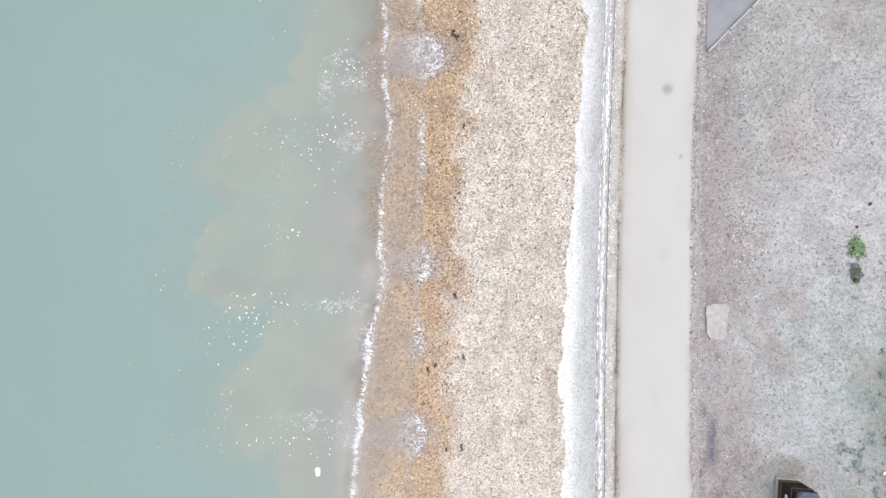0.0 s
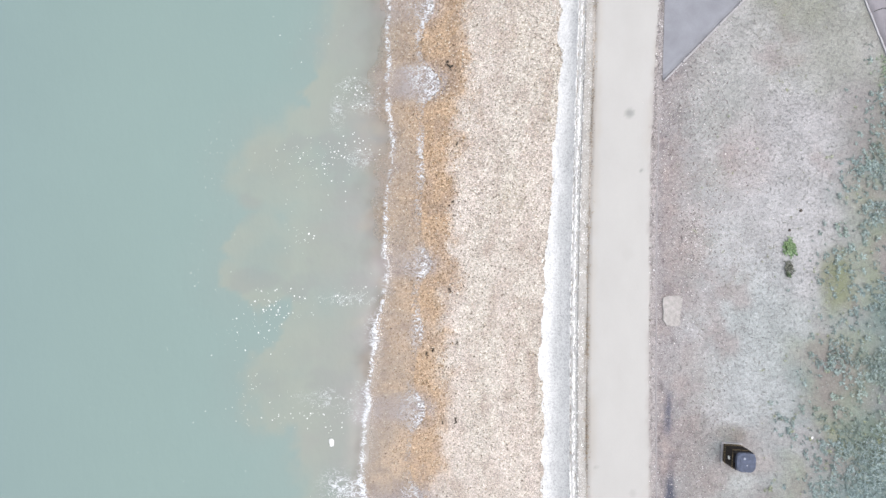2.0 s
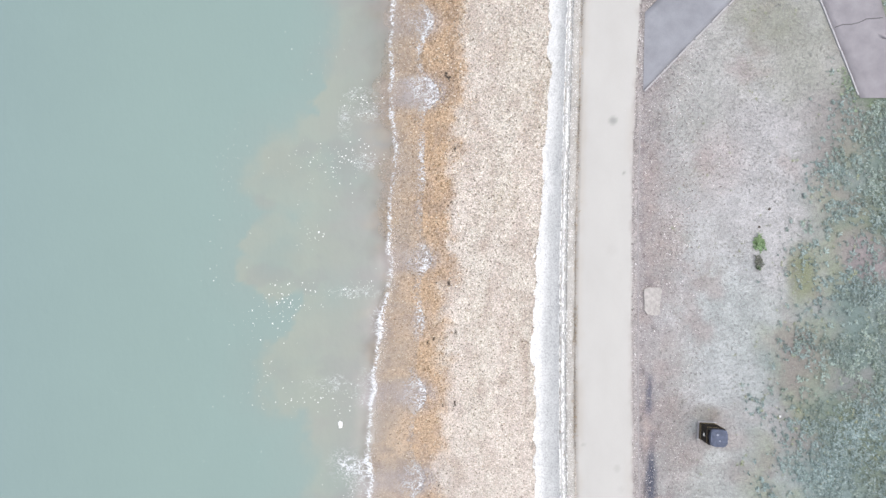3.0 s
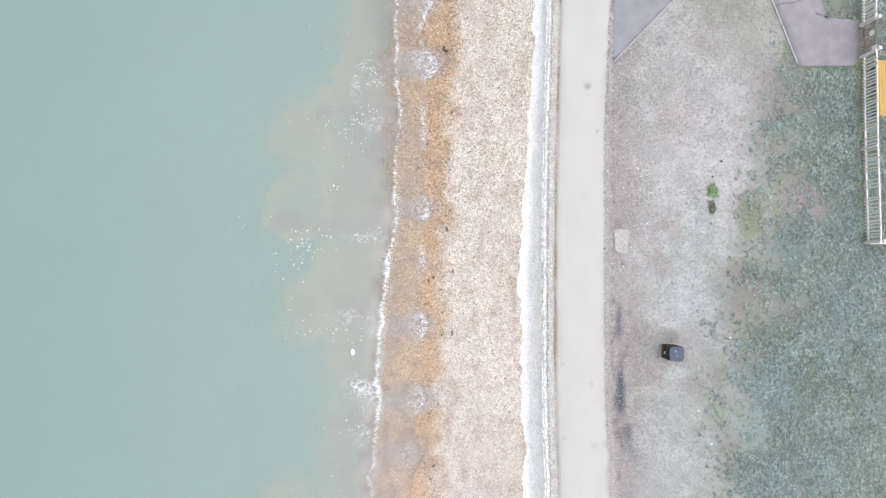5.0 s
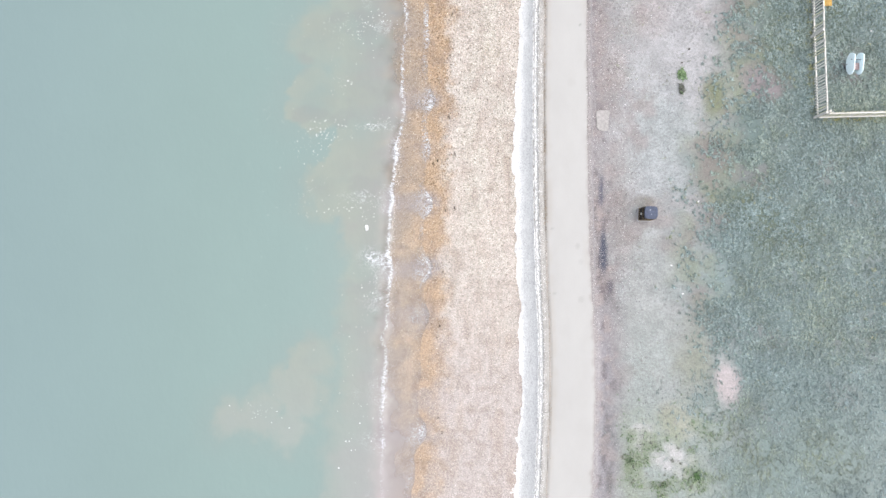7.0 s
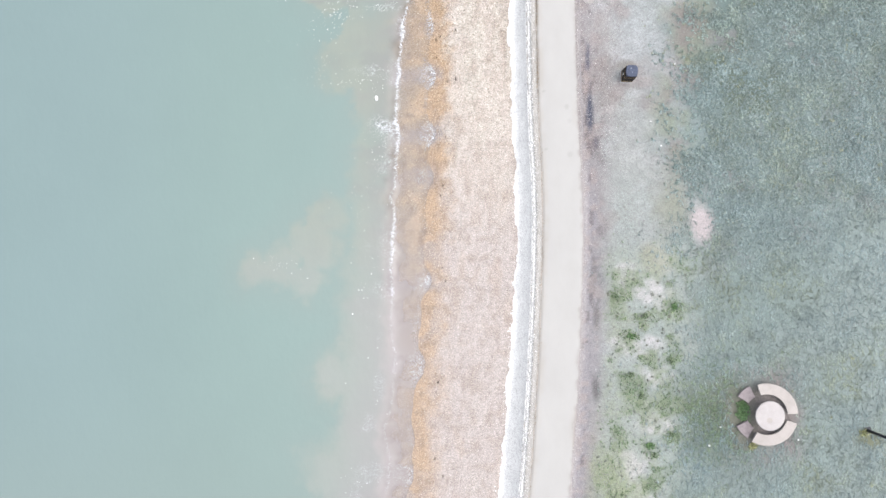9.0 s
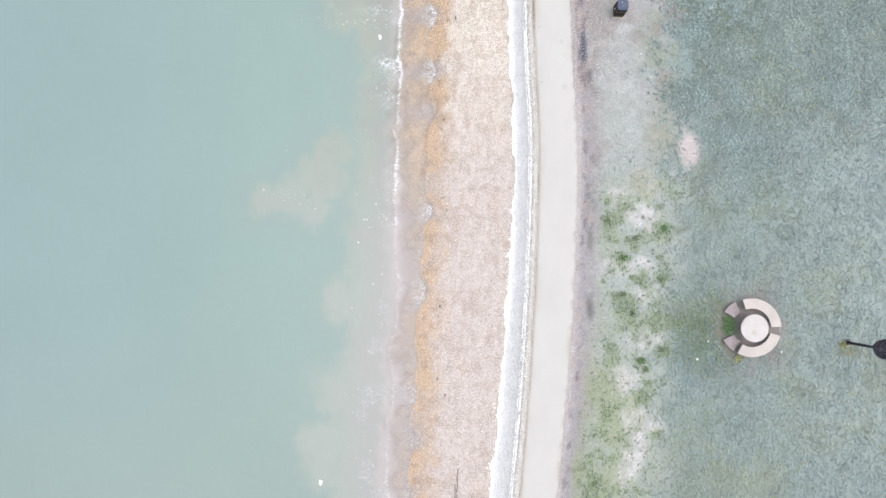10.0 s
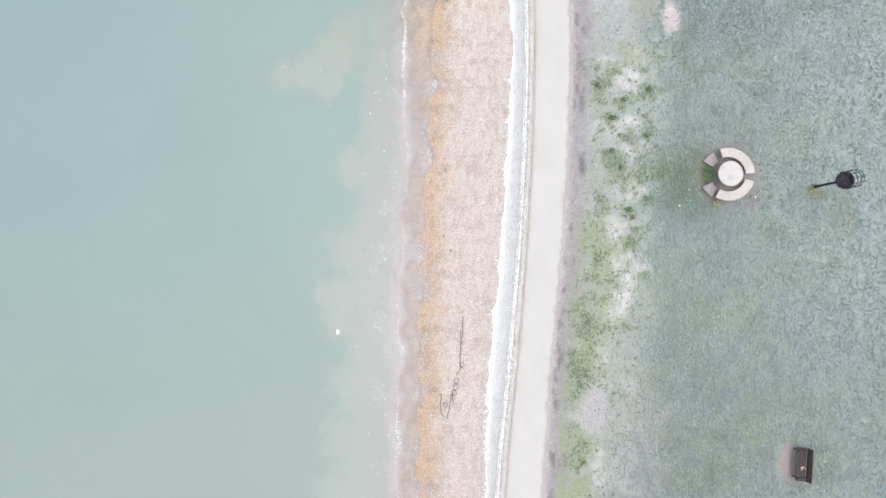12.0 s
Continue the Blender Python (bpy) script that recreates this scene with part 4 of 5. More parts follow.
# flaking lime and barnacle crust along the coping's edges
CHIP = [(1, 0, 0), (0.6, 0.8, 0.1), (-0.5, 0.9, 0), (-1, 0.1, 0), (-0.6, -0.8, 0.1), (0.5, -0.9, 0), (0, 0, 1)]
CHIP_F = [(0, 1, 6), (1, 2, 6), (2, 3, 6), (3, 4, 6), (4, 5, 6), (5, 0, 6)]
LIME = plain("white_lime_crust", (0.6, 0.6, 0.59), 0.8, vary=0.1)
for centre, spread, n, long, wide in ((0.60, 0.014, 1900, 0.11, 0.010), (0.46, 0.026, 1900, 0.10, 0.009), (0.335, 0.016, 900, 0.05, 0.010), (0.20, 0.07, 3000, 0.014, 0.012)):
    y = 11.5 - 60 * rng.random(n)
    y = y[rng.random(n) < 0.25 + 1.2 * fbm(y, y * 0 + centre * 40, 0.8, 111)]
    n = len(y)
    s = centre + spread * rng.normal(size=n) + 0.03 * (fbm(y, y * 0 + 1, 1.3, 112) - 0.5)
    size = np.stack([wide * (0.5 + rng.random(n)), long * (0.3 + rng.random(n) ** 2), np.full(n, 0.008)], 1)
    z = np.maximum(wall_face(s), wall_face(s + 0.01)) + 0.003
    tagged(strew("lime_crust", CHIP, CHIP_F, np.stack([path_sea(y) - s, y, z], 1), size, 0.12 * rng.normal(size=n), LIME, 0.5), "flakes of white lime crust on the wall's coping", "crust", kind="stuff")

# dark chips for the lime flakes' shadows (first two rows), and grit lying on the coping
GRIT_SHADE = scattered("dark_grit_and_shade", [(0.0, (0.09, 0.08, 0.07)), (0.6, (0.17, 0.15, 0.13)), (1.0, (0.24, 0.2, 0.15))], 0.9, 0.2)
for centre, spread, n, long, wide in ((0.565, 0.012, 1300, 0.085, 0.007), (0.42, 0.02, 900, 0.07, 0.007), (0.18, 0.08, 3600, 0.014, 0.010), (0.02, 0.035, 3600, 0.025, 0.012)):
    y = 11.5 - 60 * rng.random(n) ** 1.2
    y = y[rng.random(n) < (0.1 + 1.4 * step(0.35, 0.6, fbm(y, y * 0 + centre * 60, 0.9, 114))) * (1 - 0.8 * step(-5, -11, y))]
    n = len(y)
    s = centre + spread * rng.normal(size=n)
    size = np.stack([wide * (0.5 + rng.random(n)), long * (0.3 + rng.random(n) ** 2), np.full(n, 0.006)], 1)
    z = np.where(s < 0.03, 0.0, np.maximum(wall_face(s), wall_face(s + 0.01)) + 0.003) + 0.003
    tagged(strew("coping_grit_and_shade", CHIP, CHIP_F, np.stack([path_sea(y) - s, y, z], 1), size, 0.2 * rng.normal(size=n), GRIT_SHADE, 0.5), "dark grit and flake shadows laid as chips along the wall's coping", "grit", kind="stuff")

# broken crust and rubble along the wall's toe
n = 2600
y = 11.5 - 62 * rng.random(n) ** 0.8
y = y[rng.random(n) < 0.05 + 0.95 * step(-16, -30, y) * step(0.42, 0.6, fbm(y, y * 0 + 4, 1.5, 113))]
n = len(y)
x = wall_foot(y) - 0.02 + 0.09 * rng.normal(size=n)
r = 0.012 + 0.04 * rng.random(n) ** 4
size = np.stack([r * 0.8, r * (0.8 + 2.0 * rng.random(n)), 0.3 * r], 1)
s = path_sea(y) - x
tagged(strew("toe_rubble", CHIP, CHIP_F, np.stack([x, y, np.maximum(wall_face(s), beach(x, y)) + 0.004], 1), size, rng.random(n) * 6.28, LIME, 0.6), "white broken concrete crumbs along the wall's toe", "rubble", kind="stuff")

# foam flecks adrift
NEAR_FLECKS = [(-5.6, 0.6, 0.9, 0.9, 26, 0.05), (-5.0, 3.2, 1.6, 0.8, 110, 0.028), (-3.4, 3.8, 1.1, 0.5, 60, 0.035),
           (-6.0, -2.4, 1.3, 0.9, 70, 0.035), (-6.9, -3.2, 1.0, 1.3, 60, 0.03), (-7.4, -5.2, 0.6, 1.4, 40, 0.024),
           (-4.4, -6.3, 1.5, 0.7, 80, 0.03), (-8.5, 3.0, 0.8, 2.0, 40, 0.02), (-9.2, -1.0, 0.9, 2.4, 40, 0.02),
           (-5.4, 8.0, 1.4, 1.2, 30, 0.024), (-3.0, -1.8, 1.0, 0.5, 60, 0.03)]
FAR_FLECKS = [(-3.2, 6.0, 0.8, 0.6, 60, 0.035), (-3.4, -10.4, 0.9, 1.0, 40, 0.025), (-5.0, -14.0, 1.6, 2.0, 20, 0.03),
           (-9.8, -17.3, 1.2, 0.6, 45, 0.035), (-4.6, -12.6, 0.9, 2.4, 30, 0.04), (-4.4, -17.8, 1.2, 1.6, 22, 0.045),
           (-4.8, -24.0, 1.5, 3.0, 20, 0.045), (-5.2, -30.0, 0.9, 0.7, 30, 0.03), (-6.0, -36.0, 1.4, 3.0, 24, 0.04),
           (-5.0, -42.0, 1.0, 3.0, 24, 0.04), (-9.0, -8.0, 3.0, 6.0, 30, 0.02)]
xs_, ys_, rs_ = [], [], []
for cx, c_y, sx, sy, count, r in NEAR_FLECKS + FAR_FLECKS:
    xs_.append(cx + sx * 0.6 * rng.normal(size=count))
    ys_.append(c_y + sy * 0.6 * rng.normal(size=count))
    rs_.append(r * (0.18 + 0.65 * rng.random(count) ** 2.5))
x, y, r = np.concatenate(xs_), np.concatenate(ys_), np.concatenate(rs_)
keep = x < shore(y) - 0.6
x, y, r = x[keep], y[keep], r[keep]
size = np.stack([r * (0.7 + 0.6 * rng.random(len(r))), r * (0.8 + 0.7 * rng.random(len(r))), np.full(len(r), 0.012)], 1)
tagged(strew("foam_flecks", CHIP, CHIP_F, np.stack([x, y, np.full(len(r), SEA + 0.03)], 1), size, rng.random(len(r)) * 6.28, FOAM, 0.6), "white foam flecks drifting on the milky water", "foam", kind="stuff")

# turf: leaf rosettes and grass tufts
LEAVES, LEAVES_F = [], []
for k in range(7):
    a, l = 2.4 * k, 0.55 + 0.45 * ((k * 37) % 10) / 10
    c, s = math.cos(a), math.sin(a)
    b = len(LEAVES)
    for u, v, h in ((0.05, 0.0, 0.1), (0.5 * l, 0.17, 0.8), (1.15 * l, 0.03, 0.5), (0.6 * l, -0.18, 0.65)):
        LEAVES.append((u * c - v * s, u * s + v * c, h))
    LEAVES_F.append((b, b + 1, b + 2, b + 3))
TUFT, TUFT_F = [], []
for k in range(8):
    a, l = 2.4 * k + 0.3, 0.5 + 0.5 * ((k * 53) % 10) / 10
    c, s = math.cos(a), math.sin(a)
    b = len(TUFT)
    for u, v, h in ((0.04, 0.07, 0.0), (0.04, -0.07, 0.0), (l, 0.0, 0.9)):
        TUFT.append((u * c - v * s, u * s + v * c, h))
    TUFT_F.append((b, b + 1, b + 2))


def sprout(name, shape, faces, x, y, least, spread, tall, mat, combed=0.0):
    n = len(x)
    r = least + spread * rng.random(n) ** 1.8
    size = np.stack([r * (0.7 + 0.6 * rng.random(n)) * (1 - combed), r * (0.7 + 0.6 * rng.random(n)) * (1 + combed), tall * (0.5 + rng.random(n))], 1)
    turn = rng.normal(size=n) * 0.35 + math.pi * (rng.random(n) < 0.5) if combed else rng.random(n) * 6.283
    return strew(name, shape, faces, np.stack([x, y, ground_z(x, y)], 1), size, turn, mat, 0.3)


def free_ground(x, y):
    """Land that is not paved or built on."""
    ok = (x > path_land(y) + 0.05) & ~blob_hit(x, y)
    return ok


def blob_hit(x, y):
    ring = np.hypot(x - 16.75, y + 25.5) < 1.55 + 0.6 * rng.random(len(x))
    bench = (np.abs(x - 20.05) < 0.9) & (np.abs(y + 43.1) < 1.1)
    bin_ = (np.abs(x - 10.33) < 0.4) & (np.abs(y + 7.05) < 0.4)
    pad = (np.abs(x - 8.4) < 0.5) & (np.abs(y + 2.15) < 0.55)
    patch = (((x - 13.95) / 0.5) ** 2 + ((y + 15.3) / 1.1) ** 2) < 0.1 + 2.0 * rng.random(len(x))
    lane = (y > 5.9) & (x > 7.8) & (x < 7.92 + (y - 6.01) * 0.99 + 0.15) & (x > 8.0 + (y - 9.11) * 1.02)
    lane_b = (y > 5.6) & (x > 14.68 - (y - 9.48) * 0.373 - 0.1) & (x < np.where(y > 7.8, 16.9 - (y - 9.5) * 0.3, 19.0))
    return ring | bench | bin_ | pad | patch | lane | lane_b


def sward(x, y):
    """How thick the green cover stands: patchy towards the bleached strip."""
    return step(-1.6, 1.9, x - dry_edge(y) + 3.2 * (fbm(x, y, 1.5, 126, 4) - 0.5)) * (0.35 + 0.65 * step(0.35, 0.6, fbm(x, y, 1.0, 127, 3) + 0.3 * step(1.0, 5.0, x - dry_edge(y))))


n = 122000
x, y = 9.0 + 19.5 * rng.random(n), 11.0 - 31.5 * rng.random(n)
keep = (rng.random(n) < sward(x, y) ** 1.7 * np.clip(0.1 + 1.3 * fbm(x, y, 0.6, 121, 3), 0, 1) * step(-19.5, -11.0, y - 0.5 * np.clip(x - 18, 0, 8) + 4 * (fbm(x, y, 2.5, 129) - 0.5))) & free_ground(x, y)
keep &= rng.random(n) > 0.7 * blob(x, y, 16.3, -0.4, 1.1, 0.9, 1.2)
tagged(sprout("broadleaf_turf", LEAVES, LEAVES_F, x[keep], y[keep], 0.045, 0.12, 0.07, LEAF_TEAL, 0.15), "dense grey-green broadleaf ground cover", "ground cover", kind="stuff")
n = 112000
x, y = 6.5 + 25.5 * rng.random(n), -9.0 - 46.0 * rng.random(n)
keep = (rng.random(n) < (1 - dryness(x, y)) ** 1.5 * (1 - 0.85 * leafy(x, y)) * step(-9.0, -17.0, y - 0.5 * np.clip(x - 18, 0, 8) + 4 * (fbm(x, y, 2.5, 129) - 0.5)) * (0.5 + 0.8 * fbm(x, y, 0.9, 122))) & free_ground(x, y)
tagged(sprout("lawn_grass", TUFT, TUFT_F, x[keep], y[keep], 0.07, 0.15, 0.06, LEAF_LAWN, 0.42), "short grey-green lawn grass", "grass", kind="stuff")
n = 8500
x, y = 9.0 + 19.0 * rng.random(n), 11.0 - 58.0 * rng.random(n)
keep = (rng.random(n) < sward(x, y) * step(0.56, 0.70, fbm(x, y, 2.2, 128)) * (1 - 0.93 * step(-8, -16, y) + 0.45 * step(-30, -38, y))) & free_ground(x, y)
tagged(sprout("olive_groundcover", LEAVES, LEAVES_F, x[keep], y[keep], 0.05, 0.12, 0.055, LEAF_OLIVE), "patches of olive-green weeds in the turf", "ground cover", kind="stuff")
n = 900
y = np.concatenate([-2.2 + 8.2 * rng.random(n), -2.25 + 0.12 * rng.normal(size=n)])
x = np.concatenate([18.74 + 0.10 * rng.normal(size=n), 19.0 + 9.5 * rng.random(n)])
tagged(sprout("fence_foot_grass", TUFT, TUFT_F, x, y, 0.07, 0.09, 0.06, LEAF_YELLOW), "yellow-green grass growing along the fence foot", "grass", kind="stuff")
n = 92000
y = 11.0 - 58.0 * rng.random(n) ** 1.2
x = path_land(y) + 0.3 + 10.5 * rng.random(n)
keep = (rng.random(n) < dryness(x, y) * (0.25 + fbm(x, y, 1.1, 123)) * step(0.2, 1.4, x - path_land(y))) & free_ground(x, y)
tagged(sprout("bleached_grass", TUFT, TUFT_F, x[keep], y[keep], 0.03, 0.045, 0.028, LEAF_DRY), "thin sun-bleached grass beside the path", "grass", kind="stuff")
n = 42000
x, y = 5.5 + 9 * rng.random(n), -13 - 36 * rng.random(n)
keep = (rng.random(n) < weeds(x, y) * (0.3 + 0.9 * step(0.4, 0.6, fbm(x, y, 0.35, 124, 3))) * (1 - 0.75 * chalk(x, y))) & free_ground(x, y)
tagged(sprout("verge_weeds", LEAVES, LEAVES_F, x[keep], y[keep], 0.035, 0.06, 0.07, LEAF_GREEN), "fresh green weeds in loose clumps on pale soil", "weeds", kind="stuff")


n = 2000
y = 10.5 - 24.0 * rng.random(n)
x = path_land(y) + 1.2 + 8.0 * rng.random(n)
keep = (rng.random(n) < step(0.48, 0.62, fbm(x, y, 0.7, 130)) * step(1.0, 4.0, x - path_land(y)) * 0.5) & free_ground(x, y)
tagged(sprout("dry_weeds", TUFT, TUFT_F, x[keep], y[keep], 0.05, 0.10, 0.04, LEAF_OLIVE), "sparse dull weeds among bleached grass", "weeds", kind="stuff")


# dull flat rosettes on the belt's bare soil
n = 900
x, y = 8.0 + 5.5 * rng.random(n), -16.0 - 30.0 * rng.random(n)
keep = (rng.random(n) < 0.35 * leafy(x, y) + 0.5 * chalk(x, y)) & free_ground(x, y)
tagged(sprout("dull_rosettes", LEAVES, LEAVES_F, x[keep], y[keep], 0.05, 0.09, 0.03, LEAF_DULL), "flat grey-green rosettes dotted over pale soil", "weeds", kind="stuff")

# lush grass in the lee of the table, and small weeds along the path's edge
n = 5200
x, y = 14.5 + 1.1 * rng.normal(size=n), -25.7 + 1.4 * rng.normal(size=n)
m = 260
x, y = np.concatenate([x, 16.1 + 0.35 * rng.normal(size=m)]), np.concatenate([y, 6.35 + 0.4 * rng.normal(size=m)])
keep = free_ground(x, y) & (rng.random(len(x)) < np.where(y > 0, 0.9, 0.55 * fbm(x, y, 0.8, 131))) & (x > 11.0)
tagged(sprout("lush_grass", TUFT, TUFT_F, x[keep], y[keep], 0.07, 0.10, 0.08, LEAF_GREEN), "greener grass beside the stone table and gate path", "grass", kind="stuff")
n = 3600
y = 11.0 - 60.0 * rng.random(n) ** 1.15
y = y[rng.random(n) < (0.12 + 0.88 * step(0.45, 0.65, fbm(y, y * 0 + 9, 0.9, 132))) * (1 - 0.7 * step(-5, -11, y))]
s = 0.01 + 0.05 * rng.normal(size=len(y))
size = np.stack([0.025 + 0.05 * rng.random(len(y)) ** 2, 0.03 + 0.07 * rng.random(len(y)) ** 2, np.full(len(y), 0.03)], 1)
tagged(strew("edge_weeds", TUFT, TUFT_F, np.stack([path_sea(y) - s, y, np.where(s > 0.03, -0.02, 0.0)], 1), size, rng.random(len(y)) * 6.28, LEAF_RUST, 0.4), "tiny dry weeds along the path's seaward edge", "weeds", kind="stuff")


# ---- things ----
def zat(x, y):
    return float(ground_z(np.array([x]), np.array([y]))[0])


def thing(name, x, y, label, category, turn=0.0, group="", z=None):
    ob = tagged(new(name), label, category, group)
    ob.matrix_basis = pose(x, y, zat(x, y) if z is None else z, 0, 0, turn)
    return ob


def ribbon(name, left, right, mat, label, lift=0.03, drop=0.12):
    """A paved lane draped on the ground between two edges."""
    n, m = 40, 8

    def along(points, t):
        p = np.array(points, float)
        d = np.concatenate([[0], np.cumsum(np.hypot(*np.diff(p, axis=0).T))])
        return np.stack([np.interp(t * d[-1], d, p[:, k]) for k in (0, 1)], 1)
    t = np.linspace(0, 1, n)
    a, b = along(left, t), along(right, t)
    rows = []
    for k in range(m + 1):
        q = a + (b - a) * k / m
        rows.append(np.column_stack([q, ground_z(q[:, 0], q[:, 1]) + lift]))
    skirt = [r - np.array([0, 0, drop]) for r in (rows[0], rows[-1])]
    rows = [skirt[0]] + rows + [skirt[1]]
    return tagged(new(name, mesh_of(name, np.concatenate(rows), grid_faces(len(rows), n), mat, smooth=False)), label, "path", kind="structure")


lane = ribbon("side_path", [(8.0, 9.11), (14.6, 15.9)], [(7.93, 6.01), (17.4, 15.9)], TARMAC, "smooth blue-grey tarmac side path with pale edging")
gate_path = ribbon("gate_path", [(12.9, 14.2), (14.68, 9.48), (15.3, 7.81), (16.1, 5.69)], [(15.4, 14.2), (16.89, 9.5), (17.34, 7.81), (18.88, 7.79), (18.86, 5.95), (18.5, 5.69)], TARMAC_B, "cracked grey tarmac path widening to a gate")


def edging(parent, p, q, length=0.92):
    """Concrete edging stones from p to q."""
    p, q = Vector((*p, 0)), Vector((*q, 0))
    d = (q - p).normalized()
    bm = block(0.06, length - 0.012, 0.16, bevel=0.008)
    me = bpy.data.meshes.new("edging_stone")
    bm.to_mesh(me)
    bm.free()
    me.materials.append(KERB)
    for k in range(int((q - p).length / length)):
        c = p + d * length * (k + 0.5)
        share("edging_stone", me, pose(c.x, c.y, zat(c.x, c.y) - 0.105 + 0.004 * math.sin(k * 2.1), 0, 0, math.degrees(math.atan2(d.y, d.x)) - 90), parent)


edging(lane, (7.985, 6.0), (17.40, 15.84))
edging(gate_path, (16.02, 5.80), (13.0, 13.8))
crack = [(15.16 + 0.30 * k, 8.42 + 0.07 * k + 0.05 * math.sin(k * 1.9)) for k in range(7)]
part("crack_sealant", tube([(x, y, zat(x, y) + 0.028) for x, y in crack], 0.014, 5), plain("black_bitumen", (0.03, 0.03, 0.032), 0.6), gate_path, "dark crack sealed with bitumen")

# flush edging stones along the path's landward side
path_stone = bpy.data.meshes.new("edging_stone")
bm = block(0.05, 0.908, 0.12, bevel=0.006)
bm.to_mesh(path_stone)
bm.free()
path_stone.materials.append(concrete("dusty_edging", tone(194, 189, 190), 0.2))
for k in range(16):
    yk = 4.2 - 0.92 * k
    xk = float(path_land(yk)) + 0.16
    lean = math.degrees(math.atan2(float(path_land(yk + 0.46) - path_land(yk - 0.46)), 0.92))
    share("edging_stone", path_stone, pose(xk, yk, zat(xk, yk) - 0.108 + 0.006 * math.sin(k * 2.7), 0, 0, -lean), promenade)

# litter bin
bin_ = thing("litter_bin", 10.25, -7.03, "square black litter bin with slate-blue hood on worn turf", "litter bin", -3)
bin_.matrix_basis = bin_.matrix_basis @ Matrix.Diagonal((1.08, 1.06, 0.98, 1))
part("base", block(0.66, 0.68, 0.05, bevel=0.015), KERB, bin_, "pale concrete base")
part("body", block(0.56, 0.58, 0.80, Matrix.Translation((0, 0, 0.05)), 0.03), BIN_BODY, bin_)
rib = bpy.data.meshes.new("rib")
bm = block(0.045, 0.018, 0.50, bevel=0.006)
bm.to_mesh(rib)
bm.free()
rib.materials.append(BIN_BODY)
for side in range(4):
    for k in range(5):
        m = pose(0, 0, 0, 0, 0, 90 * side) @ pose(-0.18 + 0.09 * k, -0.293 if side % 2 == 0 else -0.283, 0.30)
        share("rib", rib, m, bin_)


def band(name, half_x, half_y, z, r, mat, label=""):
    """A thin square hoop round the bin."""
    ring = [(x, y, z) for x, y in ((-half_x, -half_y), (half_x, -half_y), (half_x, half_y), (-half_x, half_y), (-half_x, -half_y + 0.002))]
    part(name, tube(ring, r, 6), mat, bin_, label)


for h in (0.10, 0.20, 0.26, 0.84):
    band("gold_band", 0.284, 0.294, h, 0.0045, GILT, "thin gold band")
for sx, sy in ((-1, -1), (-1, 1), (1, -1), (1, 1)):
    part("hood_post", block(0.07, 0.07, 0.24, Matrix.Translation((sx * 0.235, sy * 0.245, 0.85)), 0.012), BIN_BODY, bin_)
part("liner_rim", lathe([(0.24, 0.84), (0.24, 0.875), (0.22, 0.875), (0.22, 0.84)], 28), IRON, bin_)
rounded = []
for k in range(40):
    a = 2 * math.pi * k / 40
    rounded.append((0.285 * abs(math.cos(a)) ** 0.42 * math.copysign(1, math.cos(a)), 0.292 * abs(math.sin(a)) ** 0.42 * math.copysign(1, math.sin(a))))
hood = part("hood", slab(rounded, 1.08, 1.21, 0.035), BIN_LID, bin_, "slate-blue moulded hood")
part("hood_plate", block(0.36, 0.38, 0.014, Matrix.Translation((0, 0, 1.205)), 0.006), BIN_LID, hood)
part("stubber_plate", rod(0.035, 0.012, Matrix.Translation((-0.06, 0.12, 1.212)), 16), LID_METAL, hood, "worn pale metal disc")
part("lock", rod(0.022, 0.014, Matrix.Translation((0.02, -0.08, 1.212))), LID_METAL, hood)
part("sticker", block(0.012, 0.10, 0.13, Matrix.Translation((-0.29, -0.02, 0.52)), 0.002), STICKER, bin_, "white notice sticker")

# pale slab in the verge
ang = [2 * math.pi * k / 48 for k in range(48)]
jag = random.Random(9)
outline = []
for a in ang:
    k = 1 + jag.uniform(-0.05, 0.04) + 0.03 * math.sin(3 * a + 0.6)
    outline.append((0.5 * k * abs(math.cos(a)) ** 0.4 * math.copysign(1, math.cos(a)), 0.52 * k * abs(math.sin(a)) ** 0.4 * math.copysign(1, math.sin(a))))
pad = tagged(part("concrete_slab", slab(outline, -0.08, 0.012, 0.006), SLAB), "pale worn concrete slab set in the gravel verge", "slab")
pad.matrix_basis = pose(8.46, -2.15, zat(8.46, -2.15))


# plants that stand alone
def plant(x, y, r, h, count, mat, label, group=""):
    bm = bmesh.new()
    gen = random.Random(int(x * 100) + int(y * 10))
    for k in range(count):
        a, u = gen.uniform(0, 6.283), gen.uniform(0.0, 1.0) ** 0.6
        u *= 0.75 + 0.35 * math.sin(2 * a + 7 * x) + 0.2 * math.sin(5 * a + 3 * y)
        w = gen.uniform(0, 6.283)
        root = Vector((0.9 * r * u * math.cos(a), 0.9 * r * u * math.sin(a), 0.02))
        tip = root + Vector((0.3 * r * math.cos(w), 0.3 * r * math.sin(w), h * gen.uniform(0.4, 1.0) * (1.1 - 0.6 * u)))
        side = (tip - root).cross(Vector((0, 0, 1)))
        side = (side if side.length > 1e-4 else Vector((1, 0, 0))).normalized() * gen.uniform(0.02, 0.045)
        mid = root.lerp(tip, 0.6) + Vector((0, 0, 0.03))
        vs = [bm.verts.new(v) for v in (root, mid + side, tip, mid - side)]
        bm.faces.new(vs)
    bm.faces.ensure_lookup_table()
    ob = tagged(new("weed_plant"), label, "plant", group)
    ob.matrix_basis = pose(x, y, zat(x, y))
    part("leaves", bm, mat, ob)
    part("stem", rod(0.012, h * 0.5, None, 8, 0.006), mat, ob)


